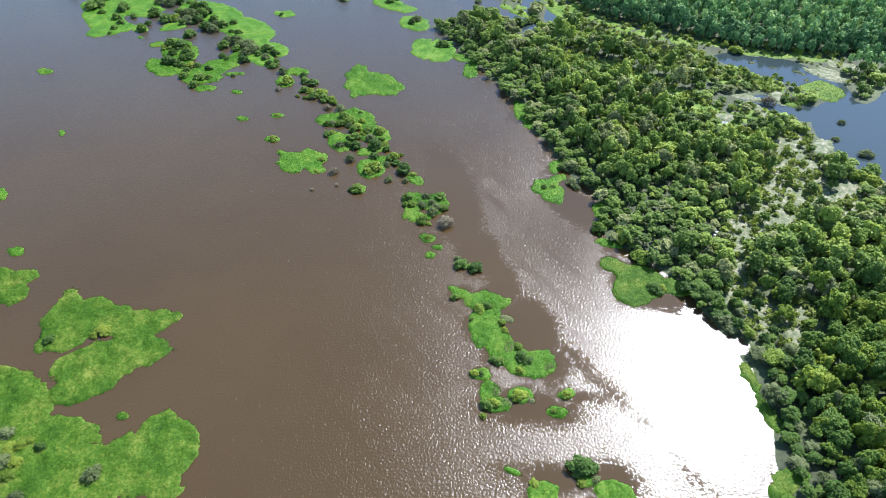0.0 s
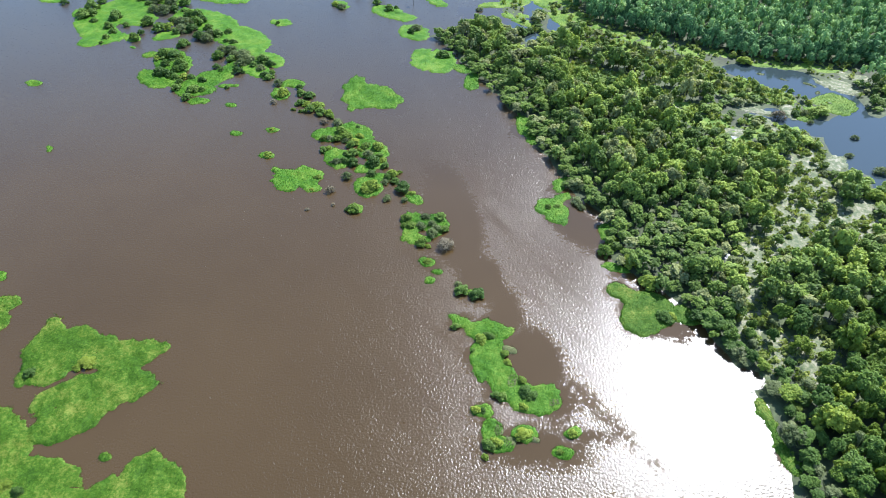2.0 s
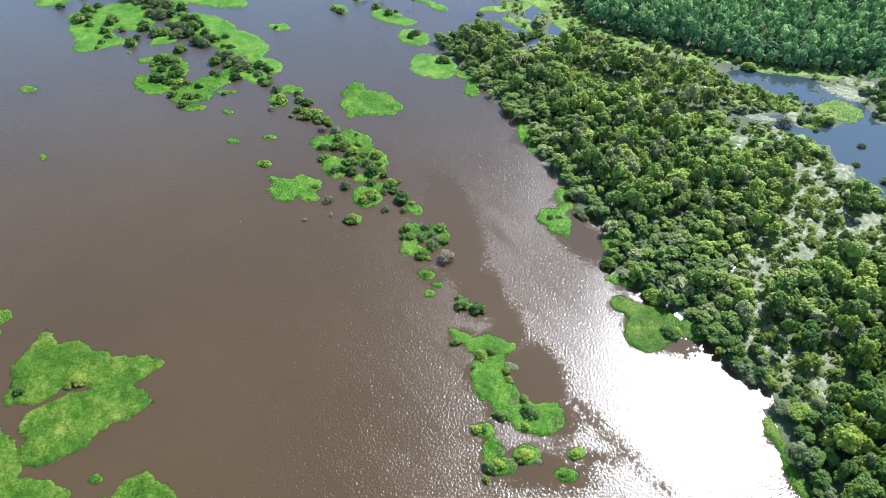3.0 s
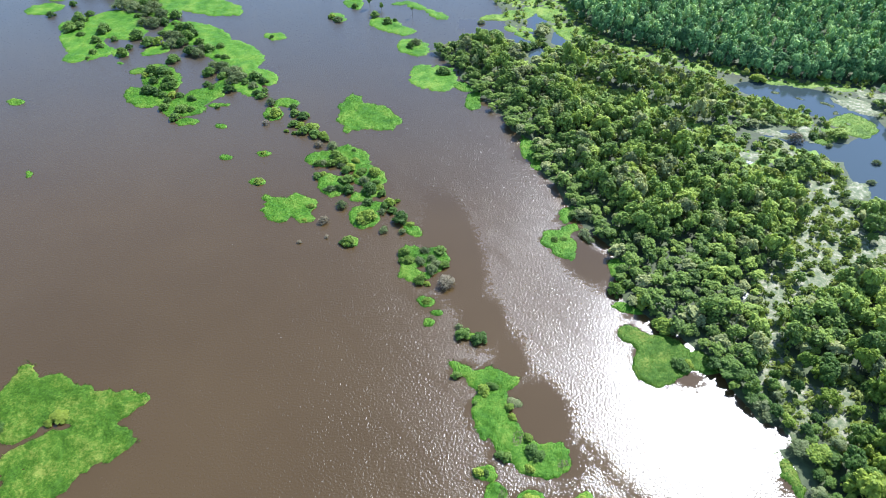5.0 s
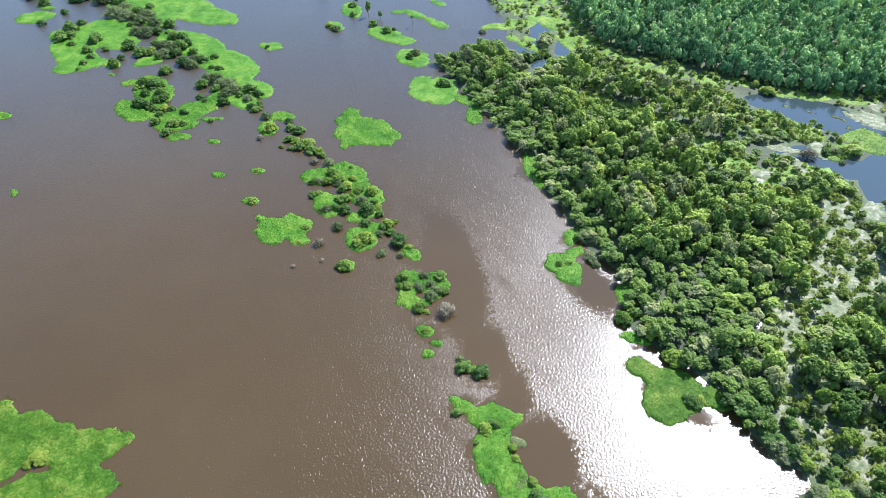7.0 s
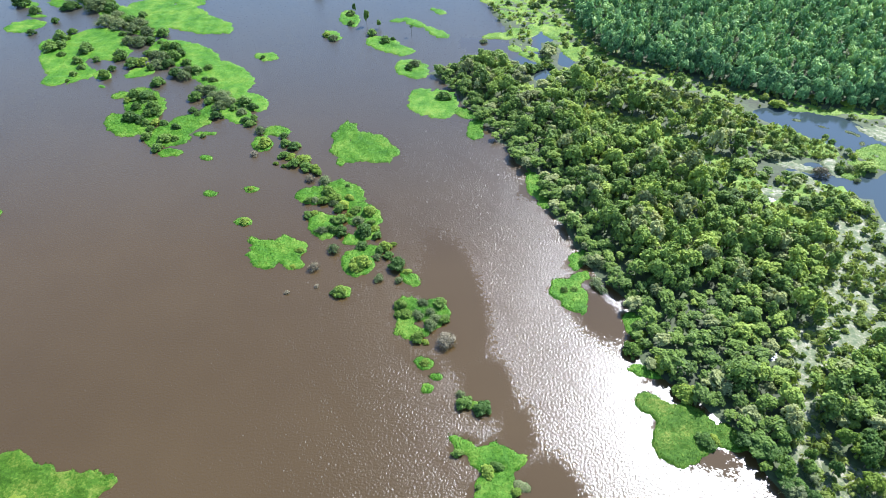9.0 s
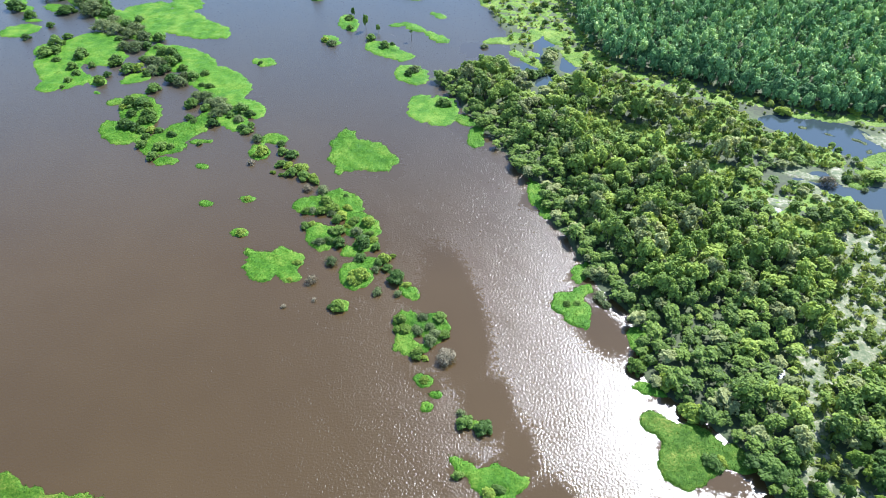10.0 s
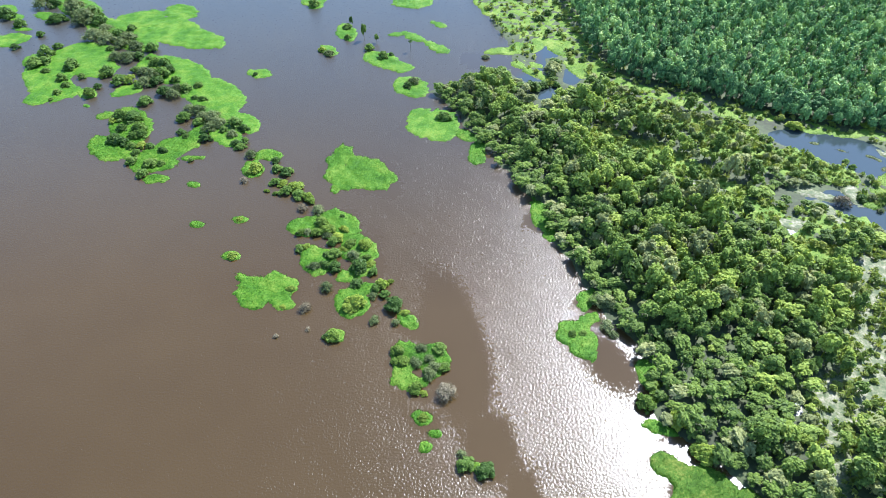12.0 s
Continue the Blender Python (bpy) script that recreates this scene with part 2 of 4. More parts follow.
def meadow(label, lobes, holes=(), marsh=False, name="floating_meadow", dead=False):
    """Mats of grass afloat on the water, each connected one a thing: a low uneven sheet with tufts on it."""
    seed = len(ISLETS)
    ISLETS.append(lobes)
    if marsh:
        ISLETS_MARSH.extend(lobes)
    small = max(l[2] for l in lobes) < 3.5
    amount = 0.45 if small else 0.85
    x0, x1 = min(l[0] - l[2] for l in lobes) - 2, max(l[0] + l[2] for l in lobes) + 2
    y0, y1 = min(l[1] - l[2] for l in lobes) - 2, max(l[1] + l[2] for l in lobes) + 2
    y = sum(l[1] for l in lobes) / len(lobes)
    cell = 0.3 if small else (0.5 if y < 240 else 0.8)
    edge = lambda a, b: ragged(a, b, lobes, holes, amount, seed)
    height = lambda a, b: np.clip(edge(a, b) * 0.9, -0.35, 0.3) + (0.2 * wobble(a, b, 2.2, 4) + 0.17 * wobble(a, b, 1.0, 5)) * np.clip(edge(a, b) * 2, 0.3, 1)
    kinds = DEAD if dead else MARSH if marsh else (DULL if y < 125 and (max(l[0] for l in lobes) < 0 or min(l[0] for l in lobes) > 40) else GRASS)
    xs, ys = np.arange(x0, x1, cell), np.arange(y0, y1, cell)
    gx, gy = np.meshgrid(xs, ys)
    tag, count = pieces_of(edge(gx, gy) > -0.3)
    step = 0.3 if y < 150 else (0.42 if y < 240 else 0.7)
    tx, ty = np.meshgrid(np.arange(x0, x1, step), np.arange(y0, y1, step))
    tx, ty = (tx + TUFTS.uniform(-0.5, 0.5, tx.shape) * step).ravel(), (ty + TUFTS.uniform(-0.5, 0.5, ty.shape) * step).ravel()
    ok = edge(tx, ty) > -0.12
    tx, ty = tx[ok], ty[ok]
    mine = tag[np.clip(((ty - y0) / cell + 0.5).astype(int), 0, len(ys) - 1), np.clip(((tx - x0) / cell + 0.5).astype(int), 0, len(xs) - 1)]
    for n in range(1, count + 1):
        own = tag == n
        if own.sum() < 12 or (mine == n).sum() < 4:
            continue
        main = own.sum() > 0.25 * (tag > 0).sum() or own.sum() * cell * cell > 60
        me, _ = sheet(name, xs, ys, height, lambda a, b: own, kinds[False])
        words = label if main else "small patch of floating grass beside a larger mat"
        ob = tagged(new(name if main else "grass_islet", me), words, "marsh grass" if marsh else "floating grass")
        gx, gy = tx[mine == n], ty[mine == n]
        v, f = blades(gx, gy, np.maximum(height(gx, gy), 0.05), 0.26 if y < 240 else 0.12, step * (0.16 if y < 240 else 0.1), TUFTS)
        part("grass", mesh_of("grass", v, f, kinds[True]), ob, kind="stuff")


# ---- the setting: water and wooded land ----
SHORE_Y = [-400, 60, 76, 90, 98, 110, 123, 128, 133, 147, 153, 156, 169, 186, 203, 222, 238, 265, 272, 280, 290, 313, 333, 358, 420, 900]
SHORE_X = [95, 68, 70, 69, 67.5, 63, 57, 51, 46.5, 48, 46.5, 45, 37.5, 32.5, 29, 20, 13, -1, -6, 12, 27, 27, 22, 13, -6, -140]
FRONT_X = [52, 58, 60, 67, 79, 98, 106, 122, 140, 152, 260, 700]
FRONT_Y = [420, 340, 314, 290, 281, 273, 265, 256, 250, 248, 238, 200]
THIN = [(106.5, 157.0, 27.0, 8.5, 60), (83.5, 129.5, 13.0, 4.4, 68), (88.0, 100.5, 11.0, 3.6, 60), (79.0, 101.5, 6.5, 3.0, 57), (115.6, 145.5, 10.0, 6.0, 24), (77.0, 113.0, 8.0, 2.8, 72), (113.4, 172.0, 17.6, 6.0, 57)]
BELT = [(84.0, 245.0, 27.0, 12.0, -38), (110.0, 214.0, 18.0, 10.0, -55)]
STRIP = [(56.0, 239.5, 9.0, 6.8, -42), (67.0, 232.0, 9.0, 7.0, -25), (76.0, 222.5, 9.0, 7.0, -50), (85.0, 211.5, 9.0, 7.0, -35), (95.0, 199.5, 9.0, 6.5, -45), (101.5, 186.0, 9.0, 5.5, -80)]
SPARSE = [(73.7, 257.3, 18.0, 8.6, -32), (96.4, 239.5, 15.8, 10.5, -48), (112.3, 226.4, 11.6, 7.6, -29), (116.5, 223.4, 13.0, 6.1, -28), (112.8, 194.7, 11.8, 4.3, -14), (81.3, 214.3, 10.4, 4.6, -48), (114.5, 198.4, 8.7, 5.7, -22)]
PONDS = [(136.5, 230.2, 12.6, 9.9, -49), (148.2, 213.9, 11.9, 5.4, 78), (141.7, 190.8, 19.9, 11.3, 62), (148.1, 178.1, 23.0, 8.3, 58), (117.1, 207.5, 7.6, 3.0, -8), (169.1, 190.3, 39.8, 19.4, 49), (42.8, 307.1, 8.4, 5.6, 78), (38.5, 295.7, 13.6, 1.8, 84), (50.0, 284.0, 7.8, 3.7, 79), (40.1, 270.8, 6.6, 3.7, 43), (30.7, 285.1, 7.1, 3.7, -72), (19.0, 294.4, 8.3, 4.6, -26), (128.1, 235.6, 17.7, 9.3, -27), (140.9, 225.1, 10.0, 7.4, -2), (121.1, 205.7, 9.0, 6.0, -20), (129.6, 199.0, 7.0, 5.3, 31), (88.3, 350.7, 4.7, 2.5, 72), (60.2, 289.5, 1.9, 1.5, 63)]
GAPS = [(67.0, 146.0, 1.3, 1.0, 36), (56.9, 131.9, 1.5, 1.5, 50), (77.5, 134.8, 2.2, 1.3, -21), (98.6, 193.3, 3.4, 1.9, 12), (71.1, 94.2, 3.1, 2.6, -17), (70.1, 85.6, 2.8, 1.6, 74), (69.0, 96.3, 2.1, 1.3, 14)]
CALM = [(39.0, 147.0, 9.5, 5.0, -62), (55.8, 108.7, 8.2, 3.4, -5), (21.6, 98.2, 10.1, 6.4, -86), (34.4, 85.7, 10.4, 1.1, -52), (23.3, 89.6, 6.5, 4.9, -29), (20.0, 76.7, 9.2, 3.7, -5), (30.4, 80.0, 4.7, 1.0, -6), (23.4, 60.7, 8.3, 2.4, -8), (35.3, 61.1, 4.7, 3.4, -33), (51.0, 60.5, 6.0, 0.9, -57), (2.8, 151.6, 21.6, 6.5, -80), (10.1, 125.8, 7.8, 5.0, -78), (15.9, 114.9, 5.6, 3.3, -88)]
RIMS = [(15.4, 102.8, 1.1, 0.6, -27), (15.6, 93.0, 1.8, 0.9, 74), (13.5, 78.3, 1.3, 0.9, 3), (12.0, 81.2, 1.1, 0.7, 85), (19.2, 79.4, 0.8, 0.5, -24), (24.4, 87.8, 1.0, 0.5, 28), (-6.5, 158.9, 1.2, 0.5, 78), (124.6, 238.0, 0.8, 0.4, -28), (131.8, 233.8, 0.9, 0.4, -29), (140.5, 229.7, 1.3, 0.5, -50), (141.1, 223.4, 1.0, 0.6, 41)]
PALE_A = [(102.1, 156.6, 13.5, 1.4, 59), (116.6, 153.7, 9.8, 1.4, 77), (114.7, 177.4, 7.8, 3.9, 7), (118.1, 166.8, 4.5, 2.4, -68), (84.8, 135.3, 6.2, 1.7, 67), (78.6, 119.4, 7.3, 1.2, 74), (79.9, 103.5, 4.8, 1.3, 62), (87.7, 100.8, 8.7, 1.3, 58), (98.7, 139.0, 4.0, 2.3, 57), (110.2, 144.9, 4.9, 2.5, 8), (125.0, 155.0, 5.5, 2.7, 57), (127.3, 178.1, 4.4, 2.5, 55), (110.2, 168.3, 3.9, 2.8, 28)]
PALE_B = [(152.0, 228.0, 7.0, 4.0, -45), (160.0, 236.0, 6.0, 2.6, -20), (81.4, 214.2, 5.9, 2.9, -48), (100.8, 197.0, 4.0, 1.9, 7), (113.1, 210.8, 4.8, 1.5, -21), (125.0, 210.3, 4.1, 2.0, 78), (114.0, 200.9, 4.7, 1.5, -75), (85.9, 135.6, 4.3, 1.7, 69), (79.4, 119.8, 3.0, 1.1, 50), (99.2, 143.9, 4.2, 1.5, 60)]
PALM_SPOTS = [(-34.1, 315.3, 0.5, 1.15), (-41.0, 328.1, 0.36, 0.75), (-28.5, 312.1, 0.42, 0.62), (-13.9, 304.9, 0.0, 4.0)]
WIND = (0.63, -0.777)


def land_depth(x, y):
    """Metres inland from the shore; below zero on water."""
    d = x - np.interp(y, SHORE_Y, SHORE_X)
    d = np.minimum(d * 0.8, 60) + 1.2 * wobble(x, y, 7, 11) + 0.6 * wobble(x, y, 2.4, 12)
    wet = np.maximum(inside(x, y, PONDS) + 0.9 * wobble(x, y, 5, 13), inside(x, y, GAPS) + 0.3 * wobble(x, y, 1.5, 14))
    return np.minimum(d, -wet)


def build_land():
    xs = np.concatenate([np.arange(-20, 215, 1.7), np.arange(215, 420, 12), np.linspace(420, 2600, 12)])
    ys = np.concatenate([np.linspace(-400, 20, 12), np.arange(30, 370, 1.7), np.arange(370, 480, 10), np.linspace(490, 2600, 14)])
    height = lambda a, b: np.clip(land_depth(a, b) * 0.25, -0.5, 0.25) + 0.08 * wobble(a, b, 3, 15)
    me, _ = sheet("ground", xs, ys, height, lambda a, b: land_depth(a, b) > -2.5, SOIL)
    tagged(new("ground", me), "olive swamp soil under flooded woods", "ground", kind="structure")


def build_water():
    xs = np.concatenate([np.linspace(-3500, -280, 8), np.arange(-260, -60, 4.0), np.arange(-60, 112, 1.25), np.arange(112, 300, 4.0), np.linspace(320, 3500, 8)])
    ys = np.concatenate([np.linspace(-900, 0, 6), np.arange(10, 40, 4.0), np.arange(40, 260, 1.25), np.arange(260, 480, 4.0), np.linspace(500, 4200, 10)])
    me, verts = sheet("water", xs, ys, lambda a, b: np.zeros_like(a), lambda a, b: np.ones(a.shape, bool), WATER)
    x, y = verts[:, 0], verts[:, 1]
    calm = inside(x, y, CALM) + 0.5 * wobble(x, y, 6, 21) + 0.4 * wobble(x, y, 2.2, 22)
    for lobes in ISLETS:
        for cx, cy, a, b, turn in lobes:
            r = 0.5 * (a + b)
            if cy > 260 or r < 1.2:
                continue
            along = (x - cx) * WIND[0] + (y - cy) * WIND[1]
            across = (x - cx) * WIND[1] - (y - cy) * WIND[0]
            reach = 1.7 * r + 2
            lee = np.where(along > 0, r * (1 - along / reach), np.sqrt(np.clip(r * r - along * along, 0, None))) - np.abs(across) + 0.9 * wobble(x, y, 3, 23) + 0.8 * wobble(x, y, 1.6, 24)
            calm = np.maximum(calm, np.where((along > -r) & (along < reach), lee, -9.0))
    ripple = np.clip(0.5 - calm / 6.5, 0.0, 1.0)
    ripple = np.where(inside(x, y, PONDS) > -3, np.minimum(ripple, 0.05), ripple)
    # full on inland ponds; rises with y as painted sky reflection
    blue_share = np.maximum(np.clip((x - np.interp(y, SHORE_Y, SHORE_X) - 6) / 8, 0, 1), np.clip((y - 170) / 300, 0, 0.6))
    p, q = np.array([52.0, 82.0]), np.array([43.0, 128.0])
    along = np.clip(((x - p[0]) * (q - p)[0] + (y - p[1]) * (q - p)[1]) / ((q - p) @ (q - p)), 0, 1)
    off = np.hypot(x - p[0] - along * (q - p)[0], y - p[1] - along * (q - p)[1])
    swell = np.clip(0.48 + 0.52 * (off - 8) / 24, 0.48, 1.0)
    me.attributes.new("swell", "FLOAT", "POINT").data.foreach_set("value", swell.astype(np.float32))
    me.attributes.new("pond_sky_blue", "FLOAT", "POINT").data.foreach_set("value", blue_share.astype(np.float32))
    me.attributes.new("ripple", "FLOAT", "POINT").data.foreach_set("value", ripple.astype(np.float32))
    tagged(new("water", me), "silty brown river water, rippled by wind", "water", kind="structure")


def mud(lobes):
    for one in lobes:
        x, y, a, b, turn = one
        edge = lambda p, q: ragged(p, q, [one], (), 0.9, int(x))
        me, _ = sheet("mud_bank", np.arange(x - a - 2, x + a + 2, 0.4), np.arange(y - a - 2, y + a + 2, 0.4),
                      lambda p, q: np.clip(edge(p, q) * 0.5, -0.3, 0.12) + 0.3 + 0.06 * wobble(p, q, 1.5, 8), lambda p, q: edge(p, q) > -0.5, MUD)
        tagged(new("mud_bank", me), "pale greenish mud bank in a forest clearing", "mud bank", kind="structure")


def mud_field():
    edge = lambda p, q: np.minimum(ragged(p, q, THIN, (), 1.6, 3), land_depth(p, q))
    x0, x1 = min(l[0] - l[2] for l in THIN) - 2, max(l[0] + l[2] for l in THIN) + 2
    y0, y1 = min(l[1] - l[2] for l in THIN) - 2, max(l[1] + l[2] for l in THIN) + 2
    me, _ = sheet("mud_bank", np.arange(x0, x1, 0.8), np.arange(y0, y1, 0.8),
                  lambda p, q: np.clip(edge(p, q) * 0.5, -0.3, 0.06) + 0.28 + 0.06 * wobble(p, q, 1.5, 8), lambda p, q: edge(p, q) > -0.5, MUD)
    tagged(new("mud_bank", me), "mottled pale mud between sparse shrubs", "mud bank", kind="structure")


def marsh_floor():
    edge = lambda p, q: np.minimum(ragged(p, q, SPARSE + STRIP, (), 2.0, 6), land_depth(p, q))
    x0, x1 = min(l[0] - l[2] for l in SPARSE + STRIP) - 2, max(l[0] + l[2] for l in SPARSE + STRIP) + 2
    y0, y1 = min(l[1] - l[2] for l in SPARSE + STRIP) - 2, max(l[1] + l[2] for l in SPARSE + STRIP) + 2
    me, _ = sheet("marsh_floor", np.arange(x0, x1, 1.0), np.arange(y0, y1, 1.0),
                  lambda p, q: np.clip(edge(p, q) * 0.5, -0.3, 0.06) + 0.3 + 0.08 * wobble(p, q, 1.5, 9), lambda p, q: edge(p, q) > -0.5, MARSH[False])
    tagged(new("marsh_floor", me), "yellow-green marsh grass under sparse trees", "marsh", kind="structure")


build_land()
marsh_floor()
mud_field()
mud(PALE_A)
mud(PALE_B)
for lobe in RIMS:
    meadow("pale mat of dead floating water plants", [lobe], dead=True, name="floating_mat")


# ---- plants ----
def ball(centre, radius, rng, rings=5, around=8):
    """A lumpy closed ball of triangles."""
    t = np.linspace(0.12, math.pi - 0.12, rings)
    p = np.arange(around) / around * 2 * math.pi
    tt, pp = np.meshgrid(t, p, indexing="ij")
    r = radius * (0.85 + 0.3 * rng.rand(rings, around))
    v = np.stack([r * np.sin(tt) * np.cos(pp), r * np.sin(tt) * np.sin(pp), r * np.cos(tt)], -1).reshape(-1, 3) + centre
    f = []
    for i in range(rings - 1):
        for j in range(around):
            a, b = i * around + j, i * around + (j + 1) % around
            f += [(a, a + around, b + around), (a, b + around, b)]
    f += [(0, j, j + 1) for j in range(1, around - 1)]
    return v, np.array(f)


def sprays(pos, normal, size, rng):
    """A pointed spray of leaves at each place, square to its normal."""
    n = len(pos)
    side = np.cross(normal, rng.randn(n, 3))
    side /= np.linalg.norm(side, axis=1, keepdims=True) + 1e-9
    up = np.cross(normal, side)
    s = (size * (0.6 + 0.9 * rng.rand(n)))[:, None]
    v = np.stack([pos - side * s * 0.8 - up * s * 0.6, pos + side * s * 0.8 - up * s * 0.5, pos + up * s * 1.1 - normal * s * 0.5], 1)
    return v.reshape(-1, 3), np.arange(3 * n).reshape(-1, 3)


def crown(seed, count, lobes, size, low=0.0, core=0.86, cores=99, flat=1.0, wide=1.0, tall=1.0, foot=0.0):
    """A crown of radius wide and height about 1.2 tall over z = foot: leaf sprays over several rounded masses."""
    rng = np.random.RandomState(seed)
    cs, rs = [np.array([0.0, 0.0, 0.66])], [0.46]
    for k in range(lobes):
        a, rise = 2.4 * k + 0.5 * rng.rand(), (k + 0.5 * rng.rand()) / lobes
        far = 0.26 + 0.46 * rise ** 0.7
        cs.append(np.array([far * math.cos(a), far * math.sin(a), (0.86 - 0.56 * rise * rise + 0.12 * rng.randn()) * flat + low]))
        rs.append(0.2 + 0.16 * rng.rand())
    cs, rs = np.array(cs), np.array(rs)
    pick = rng.choice(len(rs), count * 4, p=rs ** 2 / (rs ** 2).sum())
    way = rng.randn(count * 4, 3)
    way[:, 2] = np.where(way[:, 2] < -0.45, -way[:, 2], way[:, 2])
    way /= np.linalg.norm(way, axis=1, keepdims=True)
    pos = cs[pick] + way * (rs[pick] * (0.88 + 0.34 * rng.rand(count * 4) ** 2))[:, None]
    gap = np.linalg.norm(pos[:, None] - cs[None], axis=2) / rs[None]
    gap[np.arange(len(pos)), pick] = 9
    ok = np.where((gap.min(1) > 0.86) & (pos[:, 2] > 0.02))[0][:count]
    pos, way = pos[ok], way[ok]
    normal = way * 0.9 + rng.randn(len(pos), 3) * 0.38 + np.array([0, 0, 0.5])
    normal /= np.linalg.norm(normal, axis=1, keepdims=True)
    stretch, base = np.array([wide, wide, tall]), np.array([0, 0, foot])
    v, f = sprays(pos * stretch + base, normal, size * wide, rng)
    verts, faces = [v], [f]
    if core:
        for c, r in list(zip(cs, rs))[:cores]:
            bv, bf = ball(c, r * core, rng, 4, 7)
            faces.append(bf + sum(map(len, verts)))
            verts.append(bv * stretch + base)
    return np.concatenate(verts), np.concatenate(faces)


def twigs(seed, count):
    """A leafless bush: thin slats of twig fanning out from the foot."""
    rng = np.random.RandomState(seed)
    way = rng.randn(count, 3)
    way[:, 2] = np.abs(way[:, 2]) * 0.9 + 0.15
    way /= np.linalg.norm(way, axis=1, keepdims=True)
    pos = way * (0.35 + 0.65 * rng.rand(count, 1) ** 0.6) * np.array([1, 1, 1.05])
    side = np.cross(way, rng.randn(count, 3))
    side /= np.linalg.norm(side, axis=1, keepdims=True)
    s = 0.13 + 0.12 * rng.rand(count, 1)
    bend = way + rng.randn(count, 3) * 0.5
    v = np.stack([pos - side * 0.02, pos + side * 0.02, pos + bend * s], 1)
    return v.reshape(-1, 3), np.arange(3 * count).reshape(-1, 3)


def stem(points, radii, around=6):
    """A tapered limb along points."""
    v, f = [], []
    p = np.arange(around) / around * 2 * math.pi
    for (x, y, z), r in zip(points, radii):
        v.append(np.stack([x + r * np.cos(p), y + r * np.sin(p), np.full(around, z)], 1))
    for i in range(len(points) - 1):
        for j in range(around):
            a, b = i * around + j, i * around + (j + 1) % around
            f += [(a, b, b + around), (a, b + around, a + around)]
    return np.concatenate(v), np.array(f)


def joined(pieces):
    verts, faces, base = [], [], 0
    for v, f in pieces:
        verts.append(v)
        faces.append(f + base)
        base += len(v)
    return np.concatenate(verts), np.concatenate(faces)


def limbs(seed, top, spread, thick):
    """A trunk with limbs that reach into the crown."""
    rng = np.random.RandomState(seed)
    pieces = [stem([(0, 0, -0.6), (0.03, 0.02, top * 0.5), (rng.randn() * 0.1, rng.randn() * 0.1, top)], [thick * 1.25, thick, thick * 0.6])]
    for k in range(4):
        a = 2 * math.pi * (k + rng.rand() * 0.5) / 4
        far = spread * (0.7 + 0.3 * rng.rand())
        pieces.append(stem([(0, 0, top * 0.55), (far * 0.5 * math.cos(a), far * 0.5 * math.sin(a), top * 0.9), (far * math.cos(a), far * math.sin(a), top * 1.15)], [thick * 0.6, thick * 0.4, thick * 0.15], 5))
    return joined(pieces)


PROTO = {}


def plant(name, key, x, y, z, scale, turn, label, category, group, make):
    """Place a thing; the first of its key is built, the others are copies that share its meshes."""
    m = pose(x, y, z, 0, 0, turn) @ Matrix.Diagonal((*scale, 1))
    if key not in PROTO:
        root = new(name)
        root.empty_display_size = 0.3
        for part_name, me in make():
            part(part_name, me, root)
        tagged(root, label, category, group)
        root.matrix_basis = m
        PROTO[key] = root
        return root
    first = PROTO[key]
    ob = copy_thing(first, m)
    ob.matrix_basis = m
    return tagged(ob, label, category, group)


BUSH_WORDS = {
    "g": "rounded green bush with dense leaves at the waterline",
    "d": "dense dark green bush with a rounded crown",
    "y": "low yellow-green shrub among floating grass",
    "b": "thin grey-green shrub with sparse dry leaves",
    "s": "leafless pale grey bush standing in the water",
}
BUSH_RNG = random.Random(5)


def bush_parts(kind, variant, far):
    seed = 100 + variant * 7 + ord(kind)
    if kind == "s":
        v, f = joined([crown(seed, 380, 7, 0.075, -0.16, 0.5, flat=0.85), twigs(seed, 520)])
    elif kind == "b":
        v, f = joined([crown(seed, 520, 8, 0.085, -0.16, 0.6, flat=0.85), twigs(seed, 420)])
    else:
        v, f = crown(seed, 420, 8, 0.13, -0.18, flat=0.85) if far else crown(seed, 720, 10, 0.105, -0.18, flat=0.85)
    yield "foliage", mesh_of("foliage", v, f, LEAF[kind])
    v, f = limbs(seed, 0.55, 0.5, 0.06)
    yield "stems", mesh_of("stems", v, f, BARK)


def bushes(group, rows):
    for x, y, r, kind in rows:
        if y > 215:
            kind = {"y": "g", "g": "d"}.get(kind, kind)
        variant = BUSH_RNG.randrange(3)
        wide = BUSH_RNG.uniform(0.85, 1.2)
        tall = r * BUSH_RNG.uniform(0.7, 0.95) * (0.75 if kind == "y" else 1.0)
        plant("bush", ("bush", kind, variant, y > 230), x, y, 0.02, (1.1 * r * wide, 1.1 * r / wide, 1.1 * tall), BUSH_RNG.uniform(0, 360), BUSH_WORDS[kind], "bush",
              "bushes of the " + group.replace("_", " ") + " islet", lambda: bush_parts(kind, variant, y > 230))

